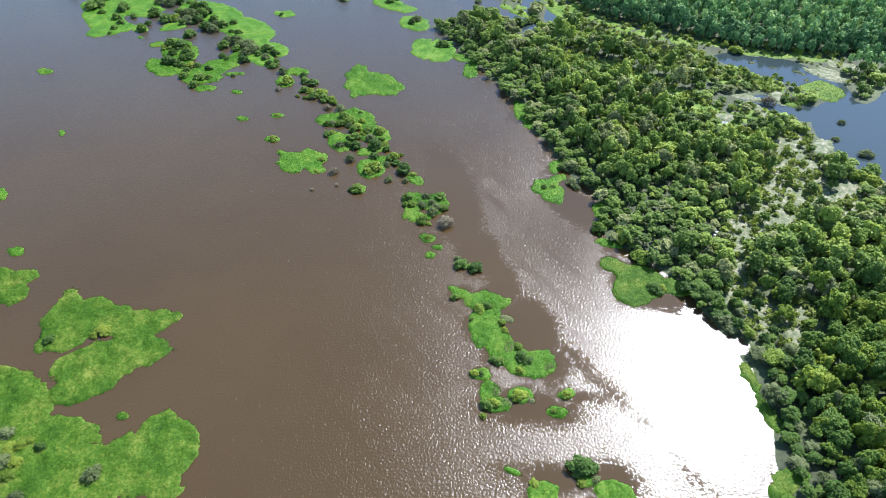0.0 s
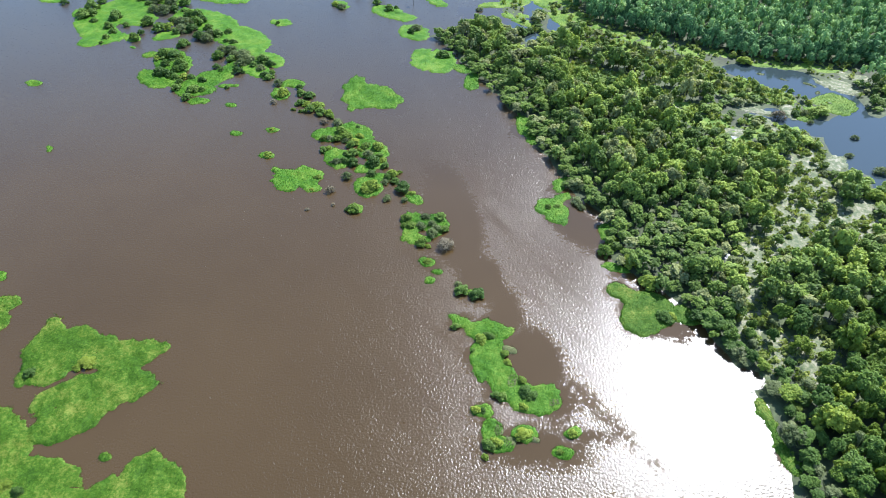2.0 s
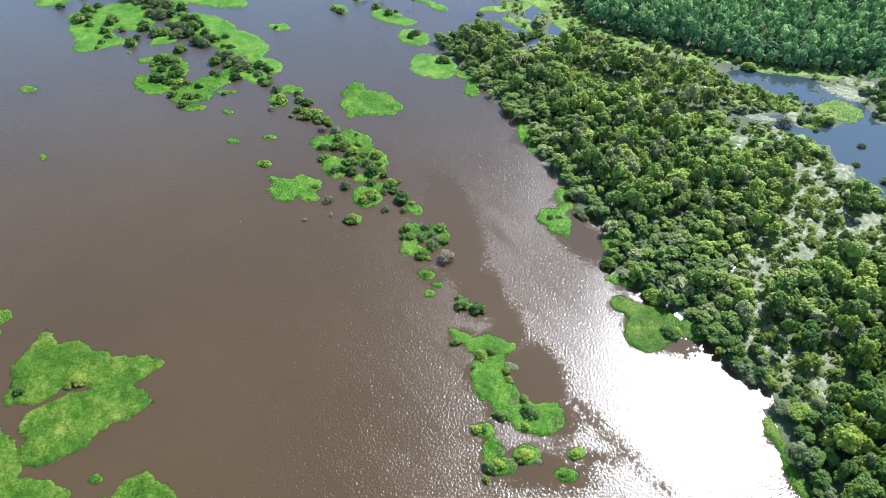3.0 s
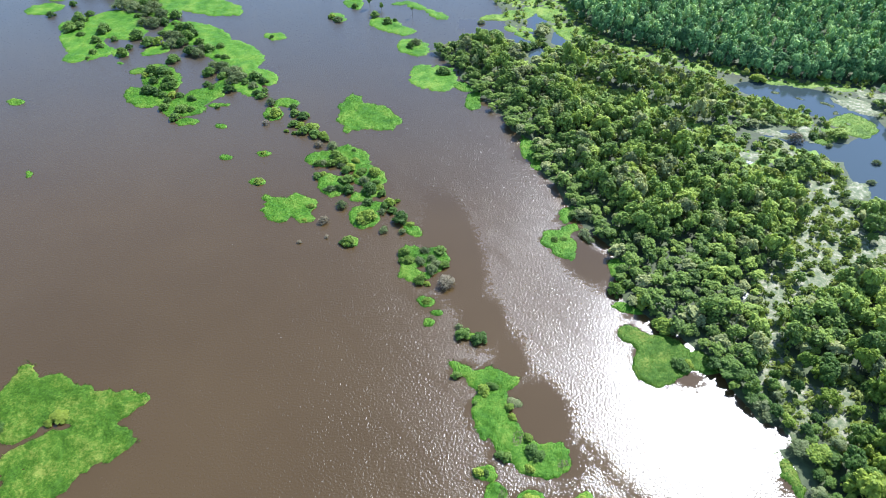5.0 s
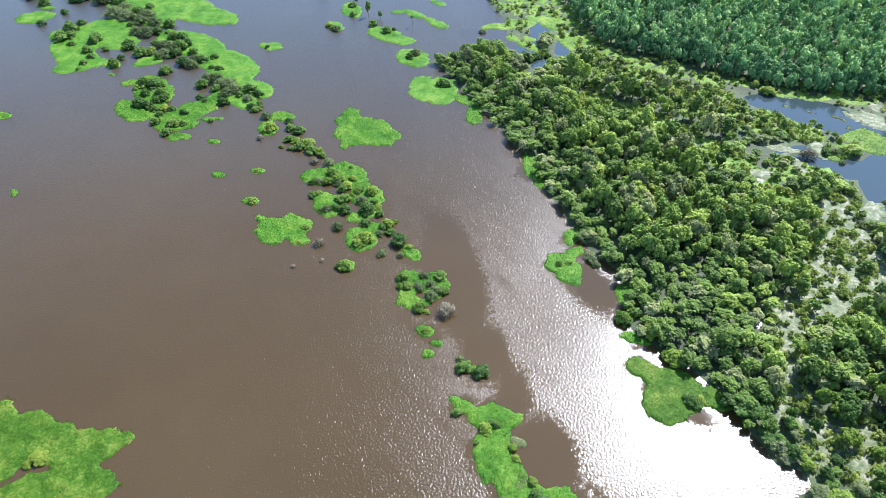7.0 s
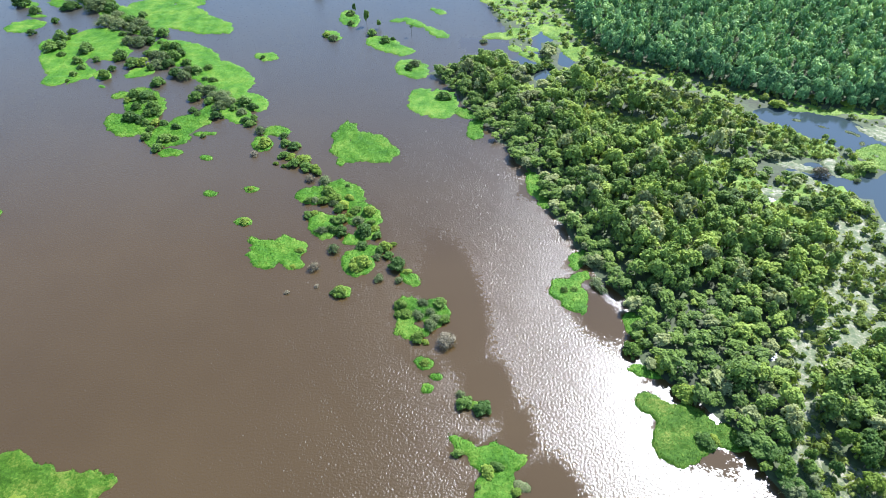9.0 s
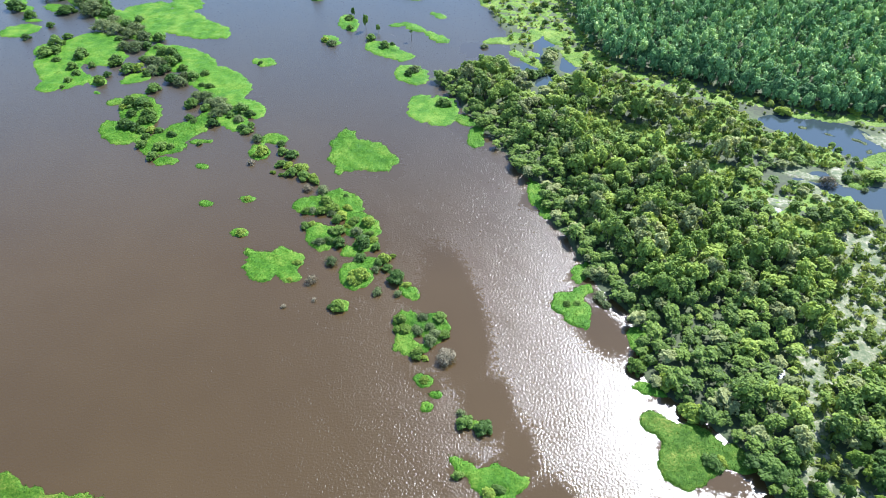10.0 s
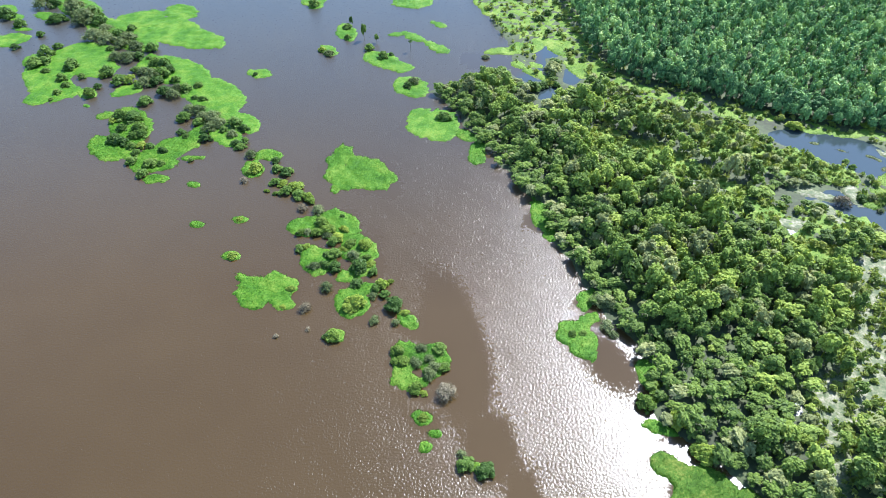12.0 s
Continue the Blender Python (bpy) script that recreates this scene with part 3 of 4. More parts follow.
# ---- floating meadows and marsh ----
meadow("bright green floating grass mat split by a belt of bushes", [(-153.1, 280.5, 20.9, 8.2, -60), (-147.0, 299.9, 13.2, 10.6, -27), (-148.7, 266.4, 5.7, 5.4, 72), (-163.3, 292.9, 8.0, 4.7, -47), (-137.2, 334.4, 12.1, 8.8, 41), (-120.7, 342.5, 9.2, 6.8, -45), (-111.8, 317.4, 14.3, 8.7, -18), (-132.7, 314.6, 15.0, 7.8, -40), (-106.2, 287.4, 18.8, 8.7, -33), (-88.0, 270.0, 17.5, 8.7, -40), (-71.5, 249.6, 8.7, 5.0, -45), (-80.6, 254.1, 10.2, 7.4, -56), (-149.0, 325.6, 13.4, 6.3, -56), (-169.2, 346.6, 20.6, 7.3, -45), (-74.8, 243.2, 9.0, 5.0, -58), (-147.0, 272.5, 10.0, 6.5, -25), (-140.0, 290.0, 12.0, 7.5, -30), (-121.0, 326.0, 15.0, 10.0, -30), (-103.0, 313.0, 11.0, 7.0, -15)], (), False, "floating_meadow")
meadow("narrow grass tongue beside open water", [(-119.2, 271.6, 5.6, 4.0, 42), (-133.2, 269.4, 4.3, 2.7, -49)], (), False, "floating_meadow")
meadow("hook shaped floating meadow dotted with low bushes", [(-110.4, 233.7, 9.2, 5.6, -34), (-108.6, 246.6, 12.5, 6.5, -62), (-90.8, 232.9, 10.0, 5.7, 45), (-84.9, 241.3, 5.3, 3.3, 83), (-94.2, 224.8, 7.6, 4.7, -13), (-90.2, 216.7, 4.3, 2.0, -5), (-120.2, 253.6, 3.0, 2.4, 11)], (), False, "floating_meadow")
meadow("grassy strip with yellow-green shrubs", [(-57.5, 229.8, 4.4, 2.9, 5), (-60.6, 222.9, 4.1, 2.8, -77)], (), False, "floating_meadow")
meadow("round grassy islet under a cluster of bushes", [(-38.8, 194.3, 5.0, 3.8, -14), (-30.8, 195.4, 7.2, 5.5, -49)], (), False, "floating_meadow")
meadow("grassy islet with dark bushes at the waterline", [(-34.3, 180.5, 5.4, 4.4, -63), (-23.3, 185.5, 6.0, 4.8, -62), (-21.6, 178.8, 3.9, 3.0, -77)], (), False, "floating_meadow")
meadow("small green islet crowded by shrubs", [(-25.6, 174.1, 2.1, 1.6, -10), (-23.1, 165.6, 5.0, 3.9, -86), (-19.5, 170.1, 3.2, 1.8, -2)], (), False, "floating_meadow")
meadow("pale edged grass spit beside a dark bush", [(-8.5, 159.5, 3.1, 1.9, -45)], (), False, "floating_meadow")
meadow("grassy islet with green and grey shrubs", [(-8.9, 147.2, 4.5, 2.6, -86), (-7.3, 141.7, 3.3, 2.4, -2), (-2.3, 147.2, 4.2, 3.7, -87)], (), False, "floating_meadow")
meadow("pear shaped bright green grass mat on open water", [(-32.0, 221.5, 10.9, 5.3, -81), (-24.1, 220.0, 9.7, 6.5, -58), (-32.9, 231.0, 4.6, 2.9, -79), (-19.1, 219.3, 4.8, 2.4, -45)], (), False, "floating_meadow")
meadow("bright green floating grass mat on brown water", [(-48.7, 169.4, 6.1, 4.5, -60), (-42.8, 170.4, 5.7, 4.5, -60), (-40.6, 165.4, 2.4, 1.9, -19), (-52.3, 173.3, 2.9, 1.6, -46)], (), False, "floating_meadow")
meadow("long grass islet with shrubs along its edges", [(4.3, 111.4, 2.6, 1.7, -27), (10.8, 108.5, 5.2, 2.9, 1), (11.0, 100.7, 6.5, 3.9, 81), (13.7, 93.2, 4.1, 3.4, 85), (21.3, 88.8, 4.7, 3.5, 26), (18.4, 89.9, 3.6, 2.4, 81)], (), False, "floating_meadow")
meadow("green grass point reaching out from the wooded shore", [(45.4, 121.8, 2.8, 2.5, -73), (48.2, 118.4, 3.3, 2.5, -76), (51.3, 114.1, 7.8, 5.9, 40), (60.0, 113.5, 3.5, 2.8, -34)], (), False, "floating_meadow")
meadow("green grass cape at the foot of the forest", [(68.5, 58.4, 5.5, 3.0, 49), (68.0, 53.7, 5.3, 3.6, 40)], (), False, "floating_meadow")
meadow("green grass bank enclosing a small cove", [(31.9, 156.2, 3.8, 3.2, 47), (33.9, 151.9, 3.8, 2.9, 68), (36.8, 160.9, 3.0, 1.6, 19), (36.1, 165.6, 3.5, 1.5, 73)], (), False, "floating_meadow")
meadow("green grass fringe along the wooded shore", [(28.9, 197.9, 7.5, 2.3, -81), (11.2, 231.3, 5.7, 2.6, 82), (7.7, 242.0, 3.7, 2.9, -39)], (), False, "floating_meadow")
meadow("pale grass verge below shore bushes", [(47.2, 145.1, 4.4, 1.7, 62), (48.3, 129.2, 4.4, 1.0, -24)], (), False, "floating_meadow")
meadow("pale grass verge at the foot of the wood", [(70.2, 84.0, 5.5, 1.3, 96), (71.0, 75.0, 5.0, 1.3, 94)], (), False, "floating_meadow")
meadow("green grass cusp against the forest tip", [(-7.4, 249.8, 9.2, 5.5, -86), (-1.1, 248.4, 10.2, 6.3, -87)], (), False, "floating_meadow")
meadow("small green grass lobe at the forest tip", [(-12.4, 274.7, 8.0, 6.0, -58)], (), False, "floating_meadow")
meadow("wedge shaped grass islet with two bushes", [(-26.2, 297.9, 7.5, 5.1, -42), (-19.4, 291.6, 7.7, 4.0, -22)], (), False, "floating_meadow")
meadow("small far grass islet with dark shrubs", [(-42.8, 322.4, 8.4, 3.9, -76)], (), False, "floating_meadow")
meadow("narrow yellow-green ribbon of floating grass", [(-19.9, 320.9, 3.5, 2.2, 16), (-12.5, 317.7, 6.8, 2.6, -45), (-2.7, 307.7, 7.6, 2.7, -51)], (), False, "floating_meadow")
meadow("large floating meadow with a dark inlet", [(-94.0, 103.0, 8.5, 4.2, 100), (-89.5, 99.5, 5.5, 4.8, 20), (-88.0, 104.5, 6.0, 4.6, -20), (-82.0, 101.2, 8.5, 5.0, -15), (-73.0, 101.2, 6.5, 4.0, 12), (-77.0, 91.0, 9.5, 6.5, 25), (-80.5, 84.5, 7.5, 6.0, 35), (-70.8, 92.0, 6.0, 4.2, 15), (-84.0, 87.0, 5.0, 4.0, 70), (-86.0, 89.5, 5.0, 2.6, 40), (-92.5, 95.5, 4.0, 3.0, 25), (-88.5, 95.2, 4.5, 1.8, 35), (-84.5, 91.0, 5.0, 2.4, 35)], [(-87.0, 93.0, 6.5, 0.6, 35), (-81.5, 96.4, 2.2, 0.9, -4)], False, "floating_meadow")
meadow("large floating meadow with mottled paler grass", [(-95.4, 79.6, 11.2, 5.6, -29), (-80.8, 67.9, 11.1, 6.6, -17), (-82.6, 60.5, 15.1, 6.9, -8), (-70.8, 59.3, 9.0, 5.5, -17), (-57.6, 67.7, 8.4, 6.0, -54), (-56.1, 60.5, 5.4, 3.8, -49), (-64.8, 65.9, 5.9, 4.7, 4), (-61.3, 60.2, 4.0, 2.8, -27), (-99.9, 69.6, 17.5, 8.8, -49)], [(-69.5, 72.2, 3.3, 1.5, 15)], False, "floating_meadow")
meadow("floating grass mat on brown water", [(-115.9, 113.5, 9.0, 5.5, -29), (-110.7, 116.9, 3.7, 2.8, -26)], (), False, "floating_meadow")
meadow("thin patches of floating grass far out", [(-184.8, 312.9, 7.4, 6.0, 19), (-194.3, 336.8, 4.2, 2.6, -28), (-180.9, 338.1, 5.2, 3.3, -24), (-201.9, 344.2, 6.5, 4.0, -36), (-184.2, 323.9, 3.8, 1.7, -6)], (), False, "floating_meadow")
meadow("yellow-green marsh grass between two woods", [(24.7, 355.2, 22.1, 10.0, -80), (36.1, 333.4, 21.3, 12.4, -79), (51.3, 342.9, 25.2, 11.5, 81), (33.9, 308.0, 9.0, 5.4, 36), (23.1, 304.8, 5.2, 2.5, 2), (57.2, 292.0, 13.5, 8.7, -63), (66.1, 279.7, 8.9, 6.2, -82), (79.0, 269.9, 9.2, 6.0, -28), (91.3, 265.1, 7.9, 6.8, -20), (102.3, 257.3, 7.2, 5.3, -60), (113.5, 254.7, 7.9, 3.6, -14), (52.7, 316.5, 18.6, 10.8, -89), (42.2, 318.8, 10.0, 7.2, 76)], (), True, "marsh_bank")
meadow("flooded marsh grass in a shallow bay", [(32.5, 293.0, 5.4, 3.3, -12), (36.2, 285.1, 5.1, 2.4, -46), (19.5, 304.2, 3.3, 2.0, 3)], (), True, "marsh_bank")
meadow("yellow-green bank along the far wood", [(128.4, 247.1, 6.9, 3.1, -13), (142.7, 244.0, 8.5, 3.2, -1), (152.6, 240.6, 7.5, 3.2, 0)], (), True, "marsh_bank")
meadow("yellow-green bank between two ponds", [(131.9, 210.4, 7.7, 3.7, 55), (127.2, 218.9, 5.0, 3.3, -44), (116.6, 228.0, 9.9, 3.5, -29), (142.8, 214.7, 9.0, 7.0, 28)], (), True, "marsh_bank")
meadow("light green glade among the trees", [(93.2, 212.9, 3.9, 2.7, 80), (73.6, 247.8, 9.6, 2.6, -29), (58.6, 251.3, 5.0, 1.8, -30)], (), True, "marsh_bank")
meadow("small tuft of bright green floating grass on brown water", [(-82.0, 228.0, 2.7, 1.1, 7)], (), False, "grass_islet")
meadow("small tuft of bright green floating grass on brown water", [(-77.5, 213.9, 1.8, 1.2, -15)], (), False, "grass_islet")
meadow("small tuft of bright green floating grass on brown water", [(-26.1, 154.8, 2.4, 2.0, -22)], (), False, "grass_islet")
meadow("small tuft of bright green floating grass on brown water", [(-57.5, 182.1, 2.1, 1.5, -16)], (), False, "grass_islet")
meadow("small tuft of bright green floating grass on brown water", [(-59.3, 197.4, 1.7, 1.2, -15)], (), False, "grass_islet")
meadow("small tuft of bright green floating grass on brown water", [(-70.7, 195.1, 1.4, 0.9, -17)], (), False, "grass_islet")
meadow("small tuft of bright green floating grass on brown water", [(-4.1, 132.2, 2.1, 1.3, -26)], (), False, "grass_islet")
meadow("small tuft of bright green floating grass on brown water", [(-1.2, 128.5, 1.2, 0.7, -12)], (), False, "grass_islet")
meadow("small tuft of bright green floating grass on brown water", [(-3.2, 125.3, 0.9, 0.8, -2)], (), False, "grass_islet")
meadow("small tuft of bright green floating grass on brown water", [(-71.6, 284.7, 4.8, 2.9, -22)], (), False, "grass_islet")
meadow("small tuft of bright green floating grass on brown water", [(-48.3, 304.7, 4.6, 3.1, -56)], (), False, "grass_islet")
meadow("small tuft of bright green floating grass on brown water", [(-2.9, 330.8, 4.2, 2.0, -40)], (), False, "grass_islet")
meadow("small tuft of bright green floating grass on brown water", [(-15.2, 355.0, 9.3, 6.6, -1)], (), False, "grass_islet")
meadow("small tuft of bright green floating grass on brown water", [(-61.9, 355.2, 7.5, 5.2, -73)], (), False, "grass_islet")
meadow("small tuft of bright green floating grass on brown water", [(8.4, 86.0, 2.2, 1.3, -13)], (), False, "grass_islet")
meadow("small tuft of bright green floating grass on brown water", [(10.8, 81.0, 2.4, 1.8, 83)], (), False, "grass_islet")
meadow("small tuft of bright green floating grass on brown water", [(11.8, 77.9, 2.7, 1.7, 2)], (), False, "grass_islet")
meadow("small tuft of bright green floating grass on brown water", [(17.0, 80.4, 2.4, 1.9, 9)], (), False, "grass_islet")
meadow("small tuft of bright green floating grass on brown water", [(27.9, 80.6, 1.5, 1.2, 12)], (), False, "grass_islet")
meadow("small tuft of bright green floating grass on brown water", [(24.6, 76.0, 1.8, 1.1, -9)], (), False, "grass_islet")
meadow("small tuft of bright green floating grass on brown water", [(19.9, 57.9, 2.9, 2.3, 11)], (), False, "grass_islet")
meadow("small tuft of bright green floating grass on brown water", [(34.2, 57.9, 3.4, 2.2, -17)], (), False, "grass_islet")
meadow("small tuft of bright green floating grass on brown water", [(28.8, 60.5, 1.7, 0.9, 4)], (), False, "grass_islet")
meadow("small tuft of bright green floating grass on brown water", [(14.7, 62.2, 1.1, 0.5, -21)], (), False, "grass_islet")
meadow("small tuft of bright green floating grass on brown water", [(-69.3, 75.0, 0.8, 0.5, -20)], (), False, "grass_islet")
meadow("small tuft of bright green floating grass on brown water", [(-117.3, 126.7, 2.1, 1.2, -20)], (), False, "grass_islet")
meadow("small tuft of bright green floating grass on brown water", [(-134.2, 151.7, 2.9, 1.2, -57)], (), False, "grass_islet")
meadow("small tuft of bright green floating grass on brown water", [(-156.7, 229.7, 3.1, 1.7, -14)], (), False, "grass_islet")
meadow("small tuft of bright green floating grass on brown water", [(-130.7, 185.7, 1.2, 0.7, -54)], (), False, "grass_islet")
meadow("small tuft of bright green floating grass on brown water", [(-129.4, 260.1, 1.2, 0.8, -36)], (), False, "grass_islet")
meadow("small tuft of bright green floating grass on brown water", [(7.3, 120.9, 2.5, 1.1, -10)], (), False, "grass_islet")

# ---- bushes on the islets ----
bushes('upper_west', [(-196.8, 335.7, 4.6, "d"), (-186.1, 326.9, 3.2, "d"), (-172.8, 317.4, 1.8, "d"), (-178.0, 305.3, 2.1, "d"), (-172.2, 332.1, 3.8, "d"), (-162.1, 299.5, 3.7, "d"), (-160.4, 306.2, 2.3, "d"), (-162.6, 290.8, 3.6, "g"), (-159.6, 292.5, 2.5, "g"), (-155.9, 285.2, 1.9, "d"), (-147.5, 289.4, 3.3, "g"), (-146.8, 278.9, 2.4, "d"), (-140.0, 280.9, 1.8, "d"), (-143.2, 274.0, 2.1, "g"), (-144.0, 268.6, 2.0, "g"), (-144.4, 264.2, 1.0, "d"), (-130.8, 273.1, 1.8, "d"), (-131.4, 267.6, 2.7, "y"), (-130.8, 283.7, 3.1, "d"), (-131.7, 281.4, 1.8, "y")])
bushes('upper_belt', [(-185.5, 347.7, 4.6, "b"), (-180.8, 348.3, 3.3, "g"), (-168.3, 341.8, 5.8, "b"), (-159.5, 332.9, 5.6, "b"), (-157.7, 337.1, 4.7, "g"), (-161.0, 329.4, 3.7, "b"), (-152.3, 329.5, 3.6, "g"), (-146.5, 321.1, 3.5, "b"), (-148.5, 314.5, 4.4, "b"), (-141.6, 311.9, 4.3, "b"), (-138.0, 315.0, 4.0, "g"), (-133.5, 312.4, 4.0, "b"), (-127.3, 305.0, 3.6, "b"), (-134.3, 307.8, 3.3, "b"), (-132.3, 296.3, 3.2, "b"), (-127.4, 295.8, 3.7, "b"), (-123.7, 297.3, 2.4, "d"), (-136.3, 323.8, 2.3, "d"), (-137.9, 304.2, 1.9, "d"), (-120.6, 304.2, 3.0, "d"), (-119.3, 296.3, 1.6, "d")])
bushes('upper_mid', [(-114.8, 291.7, 3.1, "d"), (-110.8, 289.9, 3.1, "d"), (-120.8, 286.0, 2.3, "d"), (-116.6, 283.9, 3.0, "b"), (-112.3, 281.1, 3.5, "b"), (-109.4, 282.3, 3.3, "g"), (-107.5, 286.1, 2.3, "d"), (-113.8, 275.9, 3.0, "b"), (-109.7, 276.4, 3.0, "g"), (-123.8, 276.9, 3.3, "d"), (-119.9, 277.7, 2.5, "y"), (-115.3, 273.7, 2.2, "d"), (-103.9, 268.7, 3.1, "d"), (-100.3, 266.9, 2.8, "b"), (-100.1, 271.5, 2.4, "b"), (-96.8, 271.3, 2.6, "d"), (-93.1, 274.2, 1.9, "d"), (-91.6, 265.3, 1.6, "d"), (-88.6, 264.3, 1.8, "d"), (-102.8, 278.1, 2.2, "g"), (-109.1, 262.4, 2.8, "g")])
bushes('upper_south', [(-91.4, 251.5, 2.7, "g"), (-92.5, 249.9, 1.5, "g"), (-91.2, 257.3, 2.5, "b"), (-87.5, 255.0, 2.9, "b"), (-84.4, 251.3, 2.8, "b"), (-81.3, 251.0, 3.3, "b"), (-78.4, 247.6, 3.0, "b"), (-85.6, 248.3, 2.2, "g"), (-80.6, 244.4, 2.6, "b"), (-75.7, 243.9, 1.9, "d"), (-72.6, 247.5, 2.8, "d"), (-69.0, 244.7, 2.3, "d"), (-89.8, 242.4, 1.9, "d"), (-80.5, 238.3, 2.3, "d"), (-72.1, 241.3, 2.1, "b"), (-69.2, 235.6, 2.0, "g"), (-66.8, 237.3, 1.6, "d"), (-67.5, 233.8, 1.8, "d"), (-87.6, 240.2, 1.3, "g")])
bushes('hook', [(-113.9, 251.9, 3.2, "d"), (-109.7, 251.2, 3.2, "d"), (-107.1, 250.3, 1.8, "y"), (-110.7, 244.4, 2.2, "g"), (-104.6, 243.9, 2.9, "g"), (-102.6, 240.8, 2.4, "g"), (-115.7, 249.4, 1.8, "y"), (-110.9, 237.5, 2.6, "d"), (-107.9, 235.8, 3.0, "d"), (-105.1, 239.4, 2.0, "g"), (-103.6, 233.8, 1.9, "g"), (-100.5, 234.5, 1.9, "y"), (-97.4, 233.7, 1.7, "g"), (-100.9, 230.2, 1.9, "g"), (-100.5, 225.2, 1.9, "g"), (-92.6, 231.4, 1.7, "g"), (-93.9, 223.8, 2.4, "g"), (-90.6, 224.2, 1.6, "g"), (-94.9, 218.6, 2.2, "g"), (-81.9, 226.3, 1.0, "g")])
bushes('ridge', [(-63.0, 229.2, 2.0, "b"), (-54.2, 226.2, 1.7, "g"), (-59.6, 221.5, 2.3, "y"), (-61.4, 219.5, 1.3, "y"), (-62.0, 215.7, 1.3, "s"), (-53.9, 210.6, 0.9, "y"), (-52.9, 221.5, 1.9, "g"), (-49.8, 219.6, 2.1, "d"), (-48.9, 220.9, 1.5, "d"), (-51.9, 214.6, 2.0, "d"), (-49.7, 214.2, 1.8, "y"), (-47.7, 210.2, 2.3, "d"), (-45.4, 212.0, 2.5, "g"), (-43.8, 208.3, 2.3, "d"), (-40.7, 207.1, 1.8, "g"), (-39.6, 205.5, 1.4, "g"), (-50.9, 209.3, 0.9, "g"), (-41.6, 202.2, 1.6, "s"), (-36.7, 201.1, 2.1, "b")])
bushes('grove', [(-29.5, 198.7, 1.0, "d"), (-34.7, 195.1, 2.3, "g"), (-32.7, 192.2, 2.3, "g"), (-35.8, 191.3, 1.8, "g"), (-29.5, 189.3, 1.9, "g"), (-32.5, 190.3, 1.5, "b"), (-28.0, 192.7, 1.5, "g"), (-40.3, 191.4, 1.5, "g"), (-30.5, 187.8, 1.8, "d"), (-38.3, 191.6, 1.3, "b")])
bushes('twin', [(-39.5, 184.8, 1.6, "d"), (-37.9, 185.3, 1.3, "g"), (-29.8, 182.3, 2.2, "d"), (-28.9, 177.6, 2.0, "d"), (-31.6, 178.3, 1.6, "d"), (-34.3, 177.7, 1.9, "b"), (-25.7, 186.6, 1.9, "g"), (-21.7, 186.1, 2.1, "g"), (-27.5, 184.7, 1.3, "y"), (-24.4, 182.1, 1.9, "b"), (-22.4, 177.4, 2.5, "d"), (-19.5, 179.1, 1.4, "y"), (-18.5, 175.9, 1.4, "d"), (-31.4, 182.3, 1.4, "d"), (-20.8, 181.3, 1.4, "g")])
bushes('knob', [(-22.5, 171.5, 1.9, "d"), (-15.9, 171.2, 1.8, "g"), (-17.3, 169.7, 1.5, "d"), (-13.8, 172.6, 1.0, "y"), (-14.9, 167.8, 1.5, "d"), (-17.8, 167.4, 1.3, "b"), (-21.8, 164.6, 2.6, "g"), (-23.3, 163.0, 2.2, "g"), (-30.0, 170.1, 1.8, "b"), (-34.4, 163.2, 1.6, "s"), (-16.8, 159.3, 1.4, "b"), (-12.2, 163.8, 2.6, "d"), (-9.3, 161.6, 1.3, "g"), (-11.5, 158.6, 1.1, "b"), (-26.1, 154.1, 2.0, "g"), (-27.4, 154.1, 1.4, "d")])
bushes('mixed', [(-40.1, 154.3, 0.7, "s"), (-32.7, 156.5, 0.7, "s"), (-10.3, 149.7, 1.8, "g"), (-9.2, 146.8, 1.7, "g"), (-5.0, 150.7, 1.5, "b"), (-0.6, 150.4, 1.8, "d"), (-6.2, 146.5, 1.6, "b"), (-3.0, 147.4, 1.5, "b"), (-1.6, 145.2, 1.7, "b"), (0.3, 145.0, 1.6, "g"), (-2.9, 143.3, 1.7, "b"), (-5.9, 139.5, 1.7, "g"), (-4.0, 138.3, 1.0, "y"), (1.0, 138.3, 2.3, "s"), (-10.8, 146.7, 1.2, "g"), (5.0, 121.3, 1.9, "d"), (8.9, 120.0, 2.1, "d"), (4.2, 123.6, 1.1, "b"), (-4.1, 132.1, 1.3, "y"), (-39.2, 169.7, 1.2, "g"), (-40.2, 163.7, 0.9, "y"), (-57.3, 181.9, 1.5, "g"), (-59.1, 197.1, 1.2, "y")])
bushes('far', [(119.2, 205.5, 2.6, "s"), (-42.4, 326.2, 2.4, "d"), (-41.2, 315.8, 1.8, "d"), (-31.0, 306.0, 2.5, "d"), (-24.8, 298.6, 2.4, "g"), (-21.7, 300.5, 1.2, "d"), (-47.2, 301.1, 2.2, "b"), (-13.7, 274.7, 2.0, "d"), (-11.4, 277.9, 2.3, "b"), (0.3, 252.2, 2.7, "d"), (-60.6, 349.9, 2.9, "d"), (-73.4, 283.4, 1.2, "g"), (-50.4, 304.2, 1.8, "y")])
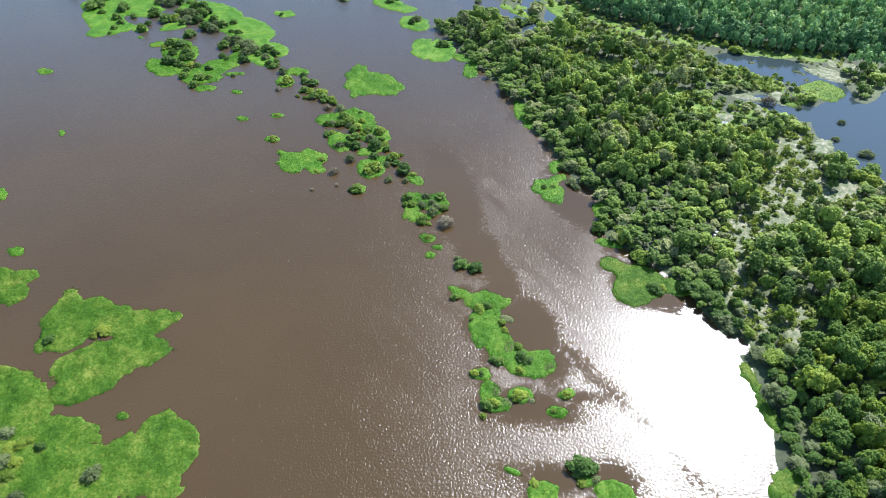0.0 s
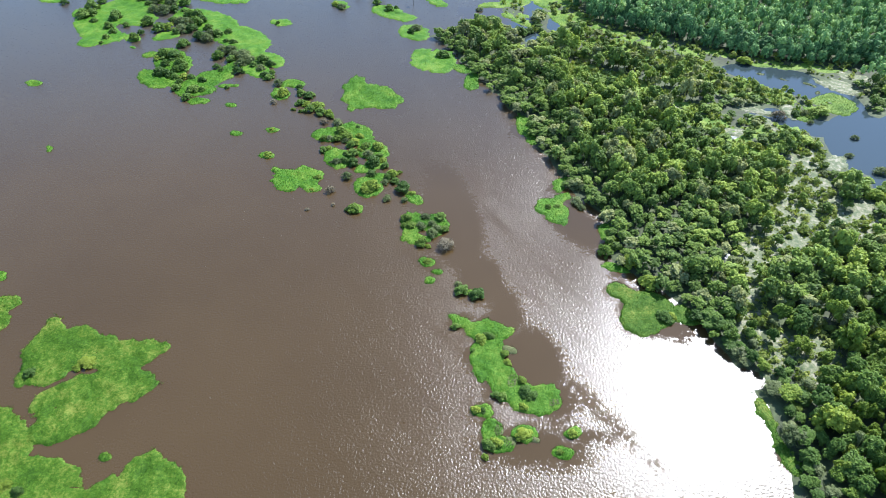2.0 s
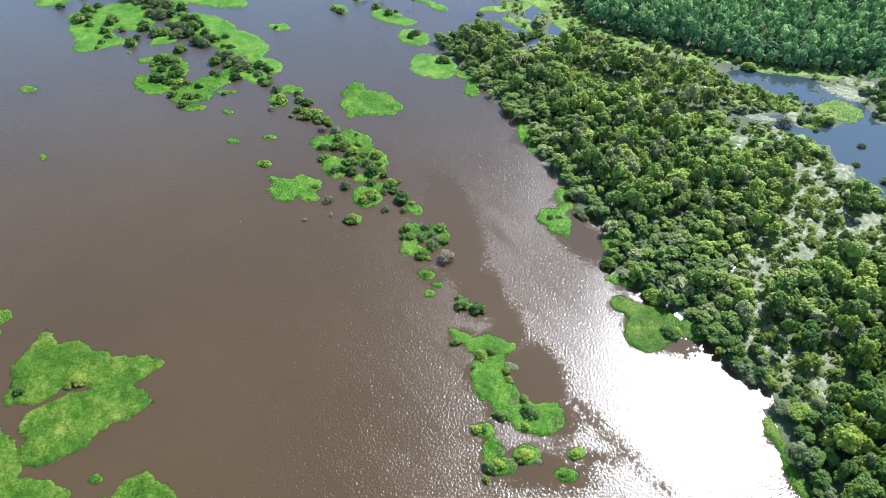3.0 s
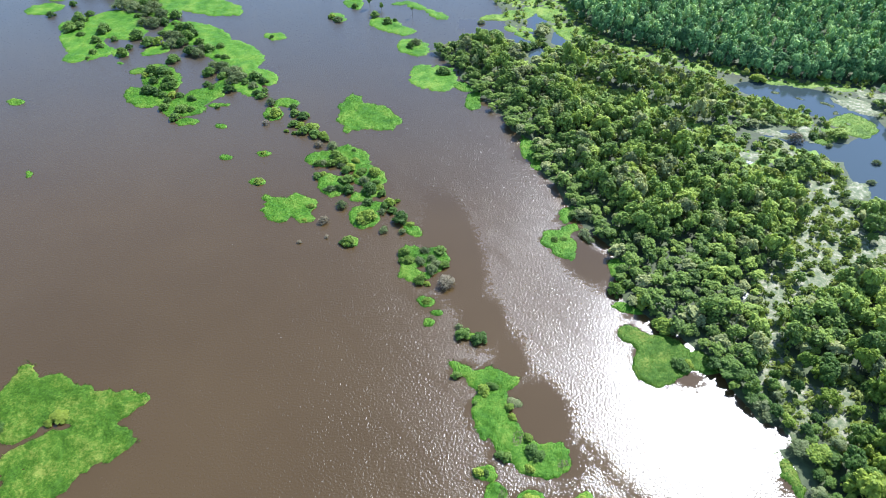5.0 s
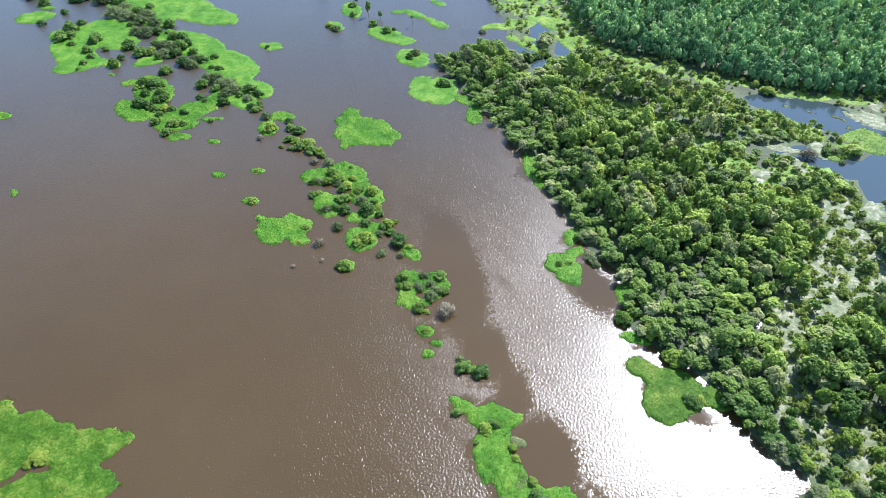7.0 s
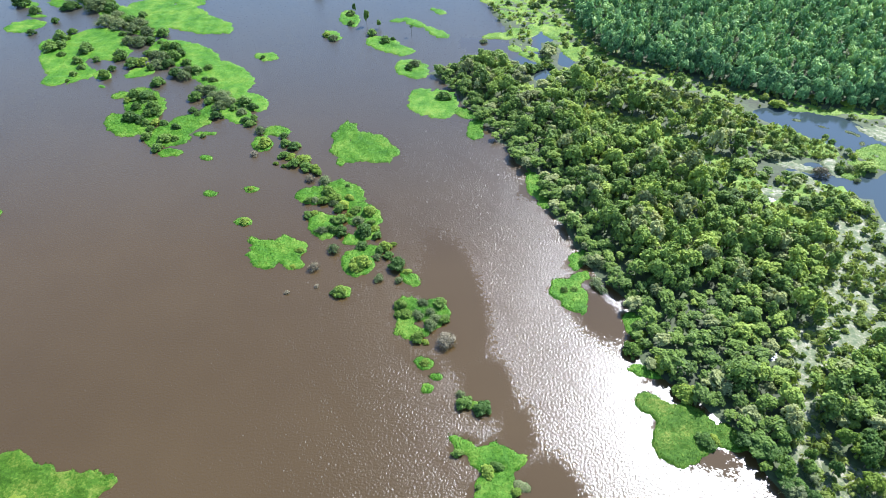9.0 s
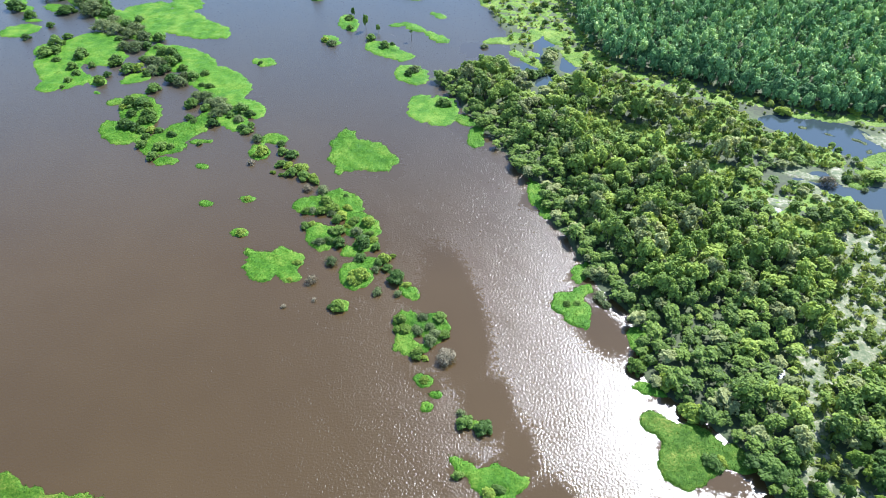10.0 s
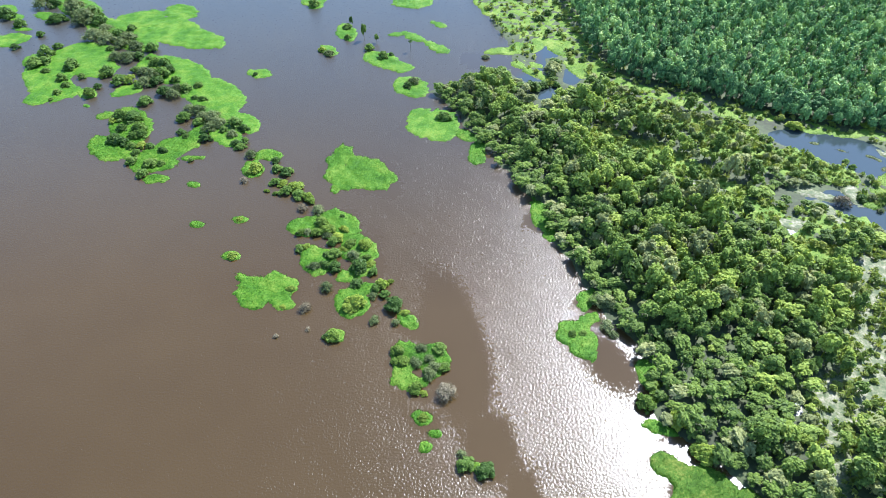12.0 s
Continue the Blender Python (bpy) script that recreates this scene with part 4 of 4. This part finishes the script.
bushes('long', [(3.2, 109.4, 1.2, "d"), (9.2, 105.4, 1.6, "g"), (11.3, 106.5, 1.3, "d"), (7.3, 102.1, 0.7, "d"), (14.6, 101.0, 1.1, "g"), (15.1, 98.7, 1.0, "g"), (12.0, 89.7, 1.2, "d"), (13.3, 89.3, 1.2, "d"), (18.0, 93.7, 1.1, "g"), (18.6, 90.4, 1.8, "d"), (19.8, 89.4, 1.5, "d"), (17.8, 86.7, 1.1, "g"), (7.4, 85.9, 1.1, "g"), (8.9, 85.7, 0.8, "d"), (9.8, 77.5, 1.5, "d"), (11.4, 78.0, 1.4, "g"), (8.8, 74.9, 0.9, "y"), (16.9, 80.0, 1.8, "g"), (27.5, 80.2, 1.1, "g"), (24.2, 76.0, 0.8, "g")])
bushes('near', [(28.2, 63.0, 2.9, "d"), (27.7, 59.8, 1.2, "y"), (30.6, 60.4, 1.0, "b"), (18.2, 59.5, 1.2, "y"), (55.0, 112.3, 2.2, "d"), (57.0, 112.8, 1.2, "g"), (34.0, 155.4, 1.1, "d"), (31.4, 155.4, 1.1, "g"), (-82.3, 98.3, 2.0, "y"), (-84.1, 97.0, 1.1, "y"), (-94.0, 95.4, 1.5, "d"), (-91.8, 70.5, 1.8, "b"), (-89.5, 67.3, 1.6, "y"), (-87.4, 67.9, 1.6, "y"), (-86.1, 68.7, 1.3, "y"), (-83.2, 67.4, 1.2, "d"), (-89.0, 64.1, 1.7, "b"), (-86.8, 64.1, 1.6, "y"), (-86.9, 61.1, 1.6, "y"), (-70.1, 61.3, 1.9, "b"), (-69.4, 62.5, 1.1, "b"), (-82.9, 56.5, 1.7, "b")])
bushes('shore', [(40.2, 157.6, 2.0, "b"), (41.2, 155.2, 1.4, "b"), (39.5, 165.7, 2.4, "b"), (42.8, 164.0, 2.1, "b"), (44.7, 135.7, 2.3, "g"), (47.7, 137.5, 2.0, "g"), (51.7, 132.2, 3.0, "g"), (49.8, 131.3, 1.7, "g"), (54.1, 123.8, 2.6, "g"), (52.8, 124.8, 1.6, "g"), (47.8, 140.6, 1.6, "y"), (56.1, 122.4, 1.3, "b")])
bushes('pondside', [(146.9, 247.2, 2.2, "y"), (133.5, 182.0, 1.4, "b"), (140.3, 192.6, 1.4, "b"), (139.3, 172.9, 2.3, "b"), (130.2, 160.0, 3.0, "g"), (135.9, 162.8, 3.3, "d"), (133.0, 156.9, 3.2, "g"), (123.4, 166.3, 2.6, "g"), (122.7, 160.7, 2.1, "d"), (120.4, 171.7, 1.7, "b")])
bushes('marsh', [(16.9, 298.6, 1.5, "b"), (41.0, 288.9, 1.7, "b"), (41.3, 281.9, 1.9, "d"), (37.2, 274.9, 2.3, "d"), (42.6, 275.4, 1.8, "d"), (34.8, 272.5, 2.5, "d"), (30.1, 337.6, 1.9, "g"), (42.5, 334.6, 2.5, "d"), (51.5, 336.2, 2.2, "d"), (47.0, 341.0, 2.2, "g"), (37.8, 325.1, 1.6, "d"), (44.9, 322.3, 1.6, "d"), (51.9, 303.2, 2.0, "d"), (55.9, 295.9, 2.0, "d"), (49.4, 319.6, 1.6, "g"), (121.5, 246.8, 2.8, "y"), (130.3, 227.0, 1.3, "d"), (131.0, 223.9, 1.3, "d"), (129.4, 207.8, 1.7, "b"), (125.9, 207.6, 1.9, "d"), (129.3, 202.3, 1.2, "b")])


# ---- the flooded wood on the shore ----
def scatter(x0, x1, y0, y1, step, ok, seed):
    rng = np.random.RandomState(seed)
    gx, gy = np.meshgrid(np.arange(x0, x1, step), np.arange(y0, y1, step * 0.87))
    gx = gx + (np.arange(gx.shape[0]) % 2)[:, None] * step * 0.5
    gx, gy = (gx + rng.uniform(-0.36, 0.36, gx.shape) * step).ravel(), (gy + rng.uniform(-0.36, 0.36, gy.shape) * step).ravel()
    keep = ok(gx, gy)
    return gx[keep], gy[keep], rng


OPEN = PALE_A + PALE_B
MARSHES = ISLETS_MARSH


def wooded(x, y):
    front = np.interp(x, FRONT_X, FRONT_Y)
    ok = (land_depth(x, y) > np.where(y < 90, 1.2, -0.2)) & (y < front - 18) & (y < 292) & (inside(x, y, PONDS) < -2.5)
    ok &= (inside(x, y, OPEN) < -0.6) & (inside(x, y, MARSHES) < 0.3)
    luck = LATTICE[(x * 37).astype(int) % 256, (y * 53).astype(int) % 256]
    ok &= (inside(x, y, THIN) < 0) | (luck < 0.2)
    ok &= inside(x, y, STRIP) + 0.8 * wobble(x, y, 4, 16) < 0
    ok &= (inside(x, y, BELT) < 0) | (luck < 0.72)
    ok &= (inside(x, y, SPARSE) < 0) | (luck < 0.5)
    return ok & (x < 72 + 0.52 * y)


tx, ty, wood_rng = scatter(-12, 240, 44, 290, 3.25, wooded, 31)
order = np.argsort(ty)
TREE_WORDS = {"g": "leafy green tree of the flooded wood", "d": "dark green tree with a dense round crown", "y": "tree with light yellow-green leaves", "b": "grey half-bare tree with thin leaves"}


def tree_parts(kind, variant):
    seed = 300 + 11 * variant + ord(kind)
    shape = dict(wide=2.6, tall=4.1, foot=1.2)
    if kind == "b":
        bare, ends = twigs(seed, 420)
        v, f = joined([crown(seed, 650, 10, 0.085, 0, 0.6, **shape), (bare * np.array([2.6, 2.6, 4.1]) + np.array([0, 0, 1.2]), ends)])
    else:
        v, f = crown(seed, 660, 12, 0.105, **shape)
    yield "crown", mesh_of("crown", v, f, LEAF[kind])
    v, f = limbs(seed, 3.6, 1.4, 0.16)
    yield "trunk", mesh_of("trunk", v, f, BARK)


def kind_at(x, y, roll):
    patch = wobble(x, y, 22, 41)
    if roll < 0.11 + 0.12 * max(0.0, patch):
        return "b"
    if roll < 0.24 + 0.16 * max(0.0, -patch):
        return "y"
    return "d" if roll > 0.72 else "g"


rest = []
for n, i in enumerate(order):
    x, y = float(tx[i]), float(ty[i])
    roll, s = wood_rng.rand(), 0.56 + 0.66 * wood_rng.rand() ** 1.5
    inland = float(np.clip(land_depth(np.array(x), np.array(y)) / 9, 0.58, 1))
    s *= 0.8 + 0.25 * inland
    if inside(np.array(x), np.array(y), THIN + SPARSE) > 0:
        s, roll = s * 0.66, 0.7 * roll
    if inside(np.array(x), np.array(y), BELT) > 0:
        s, roll = s * 0.85, 0.36 * roll
    shore = float(x - np.interp(y, SHORE_Y, SHORE_X))
    # shade along the shore put into leaf colour: darker tint, more dark kinds
    if shore < 16 and roll > 0.2:
        roll = 0.2 + 0.55 * (roll - 0.2) if n >= 300 else 0.55 + 0.45 * roll
    wide = wood_rng.uniform(0.85, 1.2)
    size = (s * wide, s / wide, s * inland * wood_rng.uniform(0.7, 1.35))
    turn = wood_rng.uniform(0, 360)
    if n < 300:
        kind, variant = str(kind_at(x, y, roll)), int(wood_rng.randint(3))
        plant("tree", ("tree", kind, variant), x, y, 0.1, size, turn, TREE_WORDS[kind], "tree", "trees of the flooded wood", lambda: tree_parts(kind, variant))
    else:
        rest.append((x, y, size, turn, roll))


def many(name, models, places, material, label, category):
    """One object for trees past counting."""
    verts, faces, tints, base = [], [], [], 0
    for n, (x, y, size, turn, tint) in enumerate(places):
        v, f = models[n % len(models)]
        c, s = math.cos(radians(turn)), math.sin(radians(turn))
        w = np.stack([(v[:, 0] * c - v[:, 1] * s) * size[0] + x, (v[:, 0] * s + v[:, 1] * c) * size[1] + y, v[:, 2] * size[2] + 0.1], 1)
        verts.append(w)
        faces.append(f + base)
        tints.append(np.full(len(w), tint))
        base += len(w)
    me = mesh_of(name, np.concatenate(verts), np.concatenate(faces), material, tint=np.concatenate(tints))
    tagged(new(name, me), label, category, kind="stuff")


mass = []
for k in range(6):
    v, f = crown(700 + k, 320, 10, 0.135, cores=6, wide=2.6, tall=4.1, foot=1.2)
    mass.append(joined([(v, f), limbs(700 + k, 3.6, 1.4, 0.16)]))
dry = [row for row in rest if row[4] < 0.13]
many("wood", mass, [(x, y, size, turn, (t - 0.13) / 0.87) for x, y, size, turn, t in rest if t >= 0.13], WOOD_LEAF, "mixed green trees of the flooded wood", "trees")
many("grey_wood", mass[:3], [(x, y, size, turn, t / 0.13) for x, y, size, turn, t in dry], GREY_LEAF, "grey-green thinly leaved trees of the flooded wood", "trees")


def fan_palm(seed):
    """A stemless palm: arched fronds from the foot."""
    rng = np.random.RandomState(seed)
    pieces = []
    for k in range(14):
        a, rise, far = 2.4 * k + rng.rand(), rng.uniform(0.5, 1.1), rng.uniform(0.75, 1.2)
        d, e = np.array([math.cos(a), math.sin(a), 0]), np.array([-math.sin(a), math.cos(a), 0])
        mid, tip = d * far * 0.5 + np.array([0, 0, rise]), d * far + np.array([0, 0, 0.55 * rise])
        v = np.stack([np.array([0, 0, -0.1]), mid - e * 0.16, mid + e * 0.16, tip])
        pieces.append((v, np.array([(0, 2, 1), (1, 2, 3)])))
    return joined(pieces)


def scrubby(x, y):
    front = np.interp(x, FRONT_X, FRONT_Y)
    luck = LATTICE[(x * 41).astype(int) % 256, (y * 29).astype(int) % 256]
    near = (inside(x, y, THIN + SPARSE + STRIP) > -1) & (luck < 0.9) & ((inside(x, y, OPEN) < 0.3) | (luck < 0.4))
    back = (inside(x, y, MARSHES) > -4) & (luck < 0.28) & (y < front + 3)
    return (near | back) & (land_depth(x, y) > 0.3) & (x < 75 + 0.52 * y)


sx, sy, scrub_rng = scatter(10, 240, 60, 370, 1.95, scrubby, 43)
low = []
for k in range(5):
    v, f = crown(900 + k, 80, 5, 0.21, -0.12, cores=2)
    low.append(joined([(v, f), limbs(900 + k, 0.5, 0.4, 0.06)]))
    low.append(fan_palm(920 + k))
scrub_places = []
for x, y in zip(sx, sy):
    r = 0.5 + 1.5 * scrub_rng.rand() ** 1.6
    scrub_places.append((float(x), float(y), (r, r, r * scrub_rng.uniform(0.7, 1.2)), scrub_rng.uniform(0, 360), scrub_rng.rand()))
many("scrub", low, scrub_places, SCRUB_LEAF, "low green and grey scrub on the marsh", "scrub")


# ---- the tall far wood ----
def frond_tree(seed, count=15):
    """A palm: arched fronds over a trunk."""
    rng = np.random.RandomState(seed)
    pieces = [stem([(0, 0, -0.6), (0.1, 0, 5.0), (0.15, 0.1, 9.0)], [0.2, 0.16, 0.12], 5)]
    for k in range(count):
        a = 2 * math.pi * (k + rng.rand() * 0.7) / count
        rise, far = rng.uniform(-0.1, 1.0), rng.uniform(1.4, 2.1)
        d, e = np.array([math.cos(a), math.sin(a), 0]), np.array([-math.sin(a), math.cos(a), 0])
        line = [np.array([0.15, 0.1, 9.0]), d * far * 0.55 + np.array([0, 0, 9.5 + rise]), d * far + np.array([0, 0, 8.7 + 0.6 * rise])]
        w = (0.1, 0.32, 0.06)
        v = np.concatenate([np.stack([p - e * q, p + e * q]) for p, q in zip(line, w)])
        pieces.append((v, np.array([(0, 1, 3), (0, 3, 2), (2, 3, 5), (2, 5, 4)])))
    return joined(pieces)


def far_wooded(x, y):
    return ((y > np.interp(x, FRONT_X, FRONT_Y)) | (inside(x, y, [(170, 226, 13, 8, -20)]) > 0)) & (x > np.interp(y, FRONT_Y[::-1], FRONT_X[::-1]) - 200) & (x < 68 + 0.51 * y) & (land_depth(x, y) > 2) & (x > 53)


fx, fy, far_rng = scatter(40, 290, 225, 384, 2.7, far_wooded, 37)
far_places = [(float(x), float(y), (lambda q: (q, q, 0.3 + q * far_rng.uniform(0.6, 1.25)))(far_rng.uniform(0.36, 0.86)), far_rng.uniform(0, 360), far_rng.rand()) for x, y in zip(fx, fy)]
plain = len(far_places)
# edge rows: low tints only, the shaded front painted into the leaves
for x in np.arange(60, 196, 3.0):
    for row in range(2):
        q = far_rng.uniform(0.8, 1.2) * (1.0 if row else 0.7)
        px, py = x + far_rng.uniform(-1.5, 1.5), np.interp(x, FRONT_X, FRONT_Y) - 2 + 4.5 * row + far_rng.uniform(-1.5, 1.5)
        if x < 66 + 0.51 * py:
            far_places.append((float(px), float(py), (q, q, q * far_rng.uniform(0.8, 1.1)), far_rng.uniform(0, 360), far_rng.uniform(0, 0.5)))
far_models, front_places = [], far_places[plain:]
del far_places[plain:]
for k in range(6):
    far_models.append(crown(800 + k, 95, 7, 0.19, cores=2, wide=2.9, tall=5.0, foot=3.2))
    far_models.append(crown(810 + k, 95, 8, 0.18, cores=2, wide=2.6, tall=4.8, foot=3.4))
    if k < 2:
        far_models.append(joined([frond_tree(820 + k), crown(840 + k, 90, 6, 0.19, cores=3, wide=2.6, tall=3.0, foot=4.0)]))
big = []
for k in range(4):
    v, f = crown(880 + k, 620, 13, 0.11, cores=10, wide=2.9, tall=6.2, foot=0.8)
    big.append(joined([(v, f), limbs(880 + k, 5.5, 1.5, 0.2)]))
many("far_wood_edge", big, front_places, FAR_LEAF, "tall trees along the edge of the far wood, shade put into their leaf colour", "trees")
many("far_wood", far_models, far_places, FAR_LEAF, "tall dark palms and trees of the far wood", "trees")


# ---- palms standing in the far shallows ----
def palm_parts():
    v, f = frond_tree(860, 22)
    trunk_faces = f[:20]
    yield "trunk", mesh_of("trunk", v[:15], trunk_faces, BARK)
    yield "fronds", mesh_of("fronds", v[15:], f[20:] - 15, LEAF["d"])


for x, y, wide, tall in PALM_SPOTS:
    if wide:
        plant("tree", ("tree", "d", 0), x, y, 0.0, (wide, wide, tall), 40 * x, "slender dark tree standing in shallow water", "tree", "trees in the far shallows", lambda: tree_parts("d", 0))
    else:
        s = tall / 9.3
        plant("palm", ("palm",), x, y, 0.0, (s * 1.3, s * 1.3, s), 0, "dark palm standing in shallow water", "palm tree", "", palm_parts)

build_water()
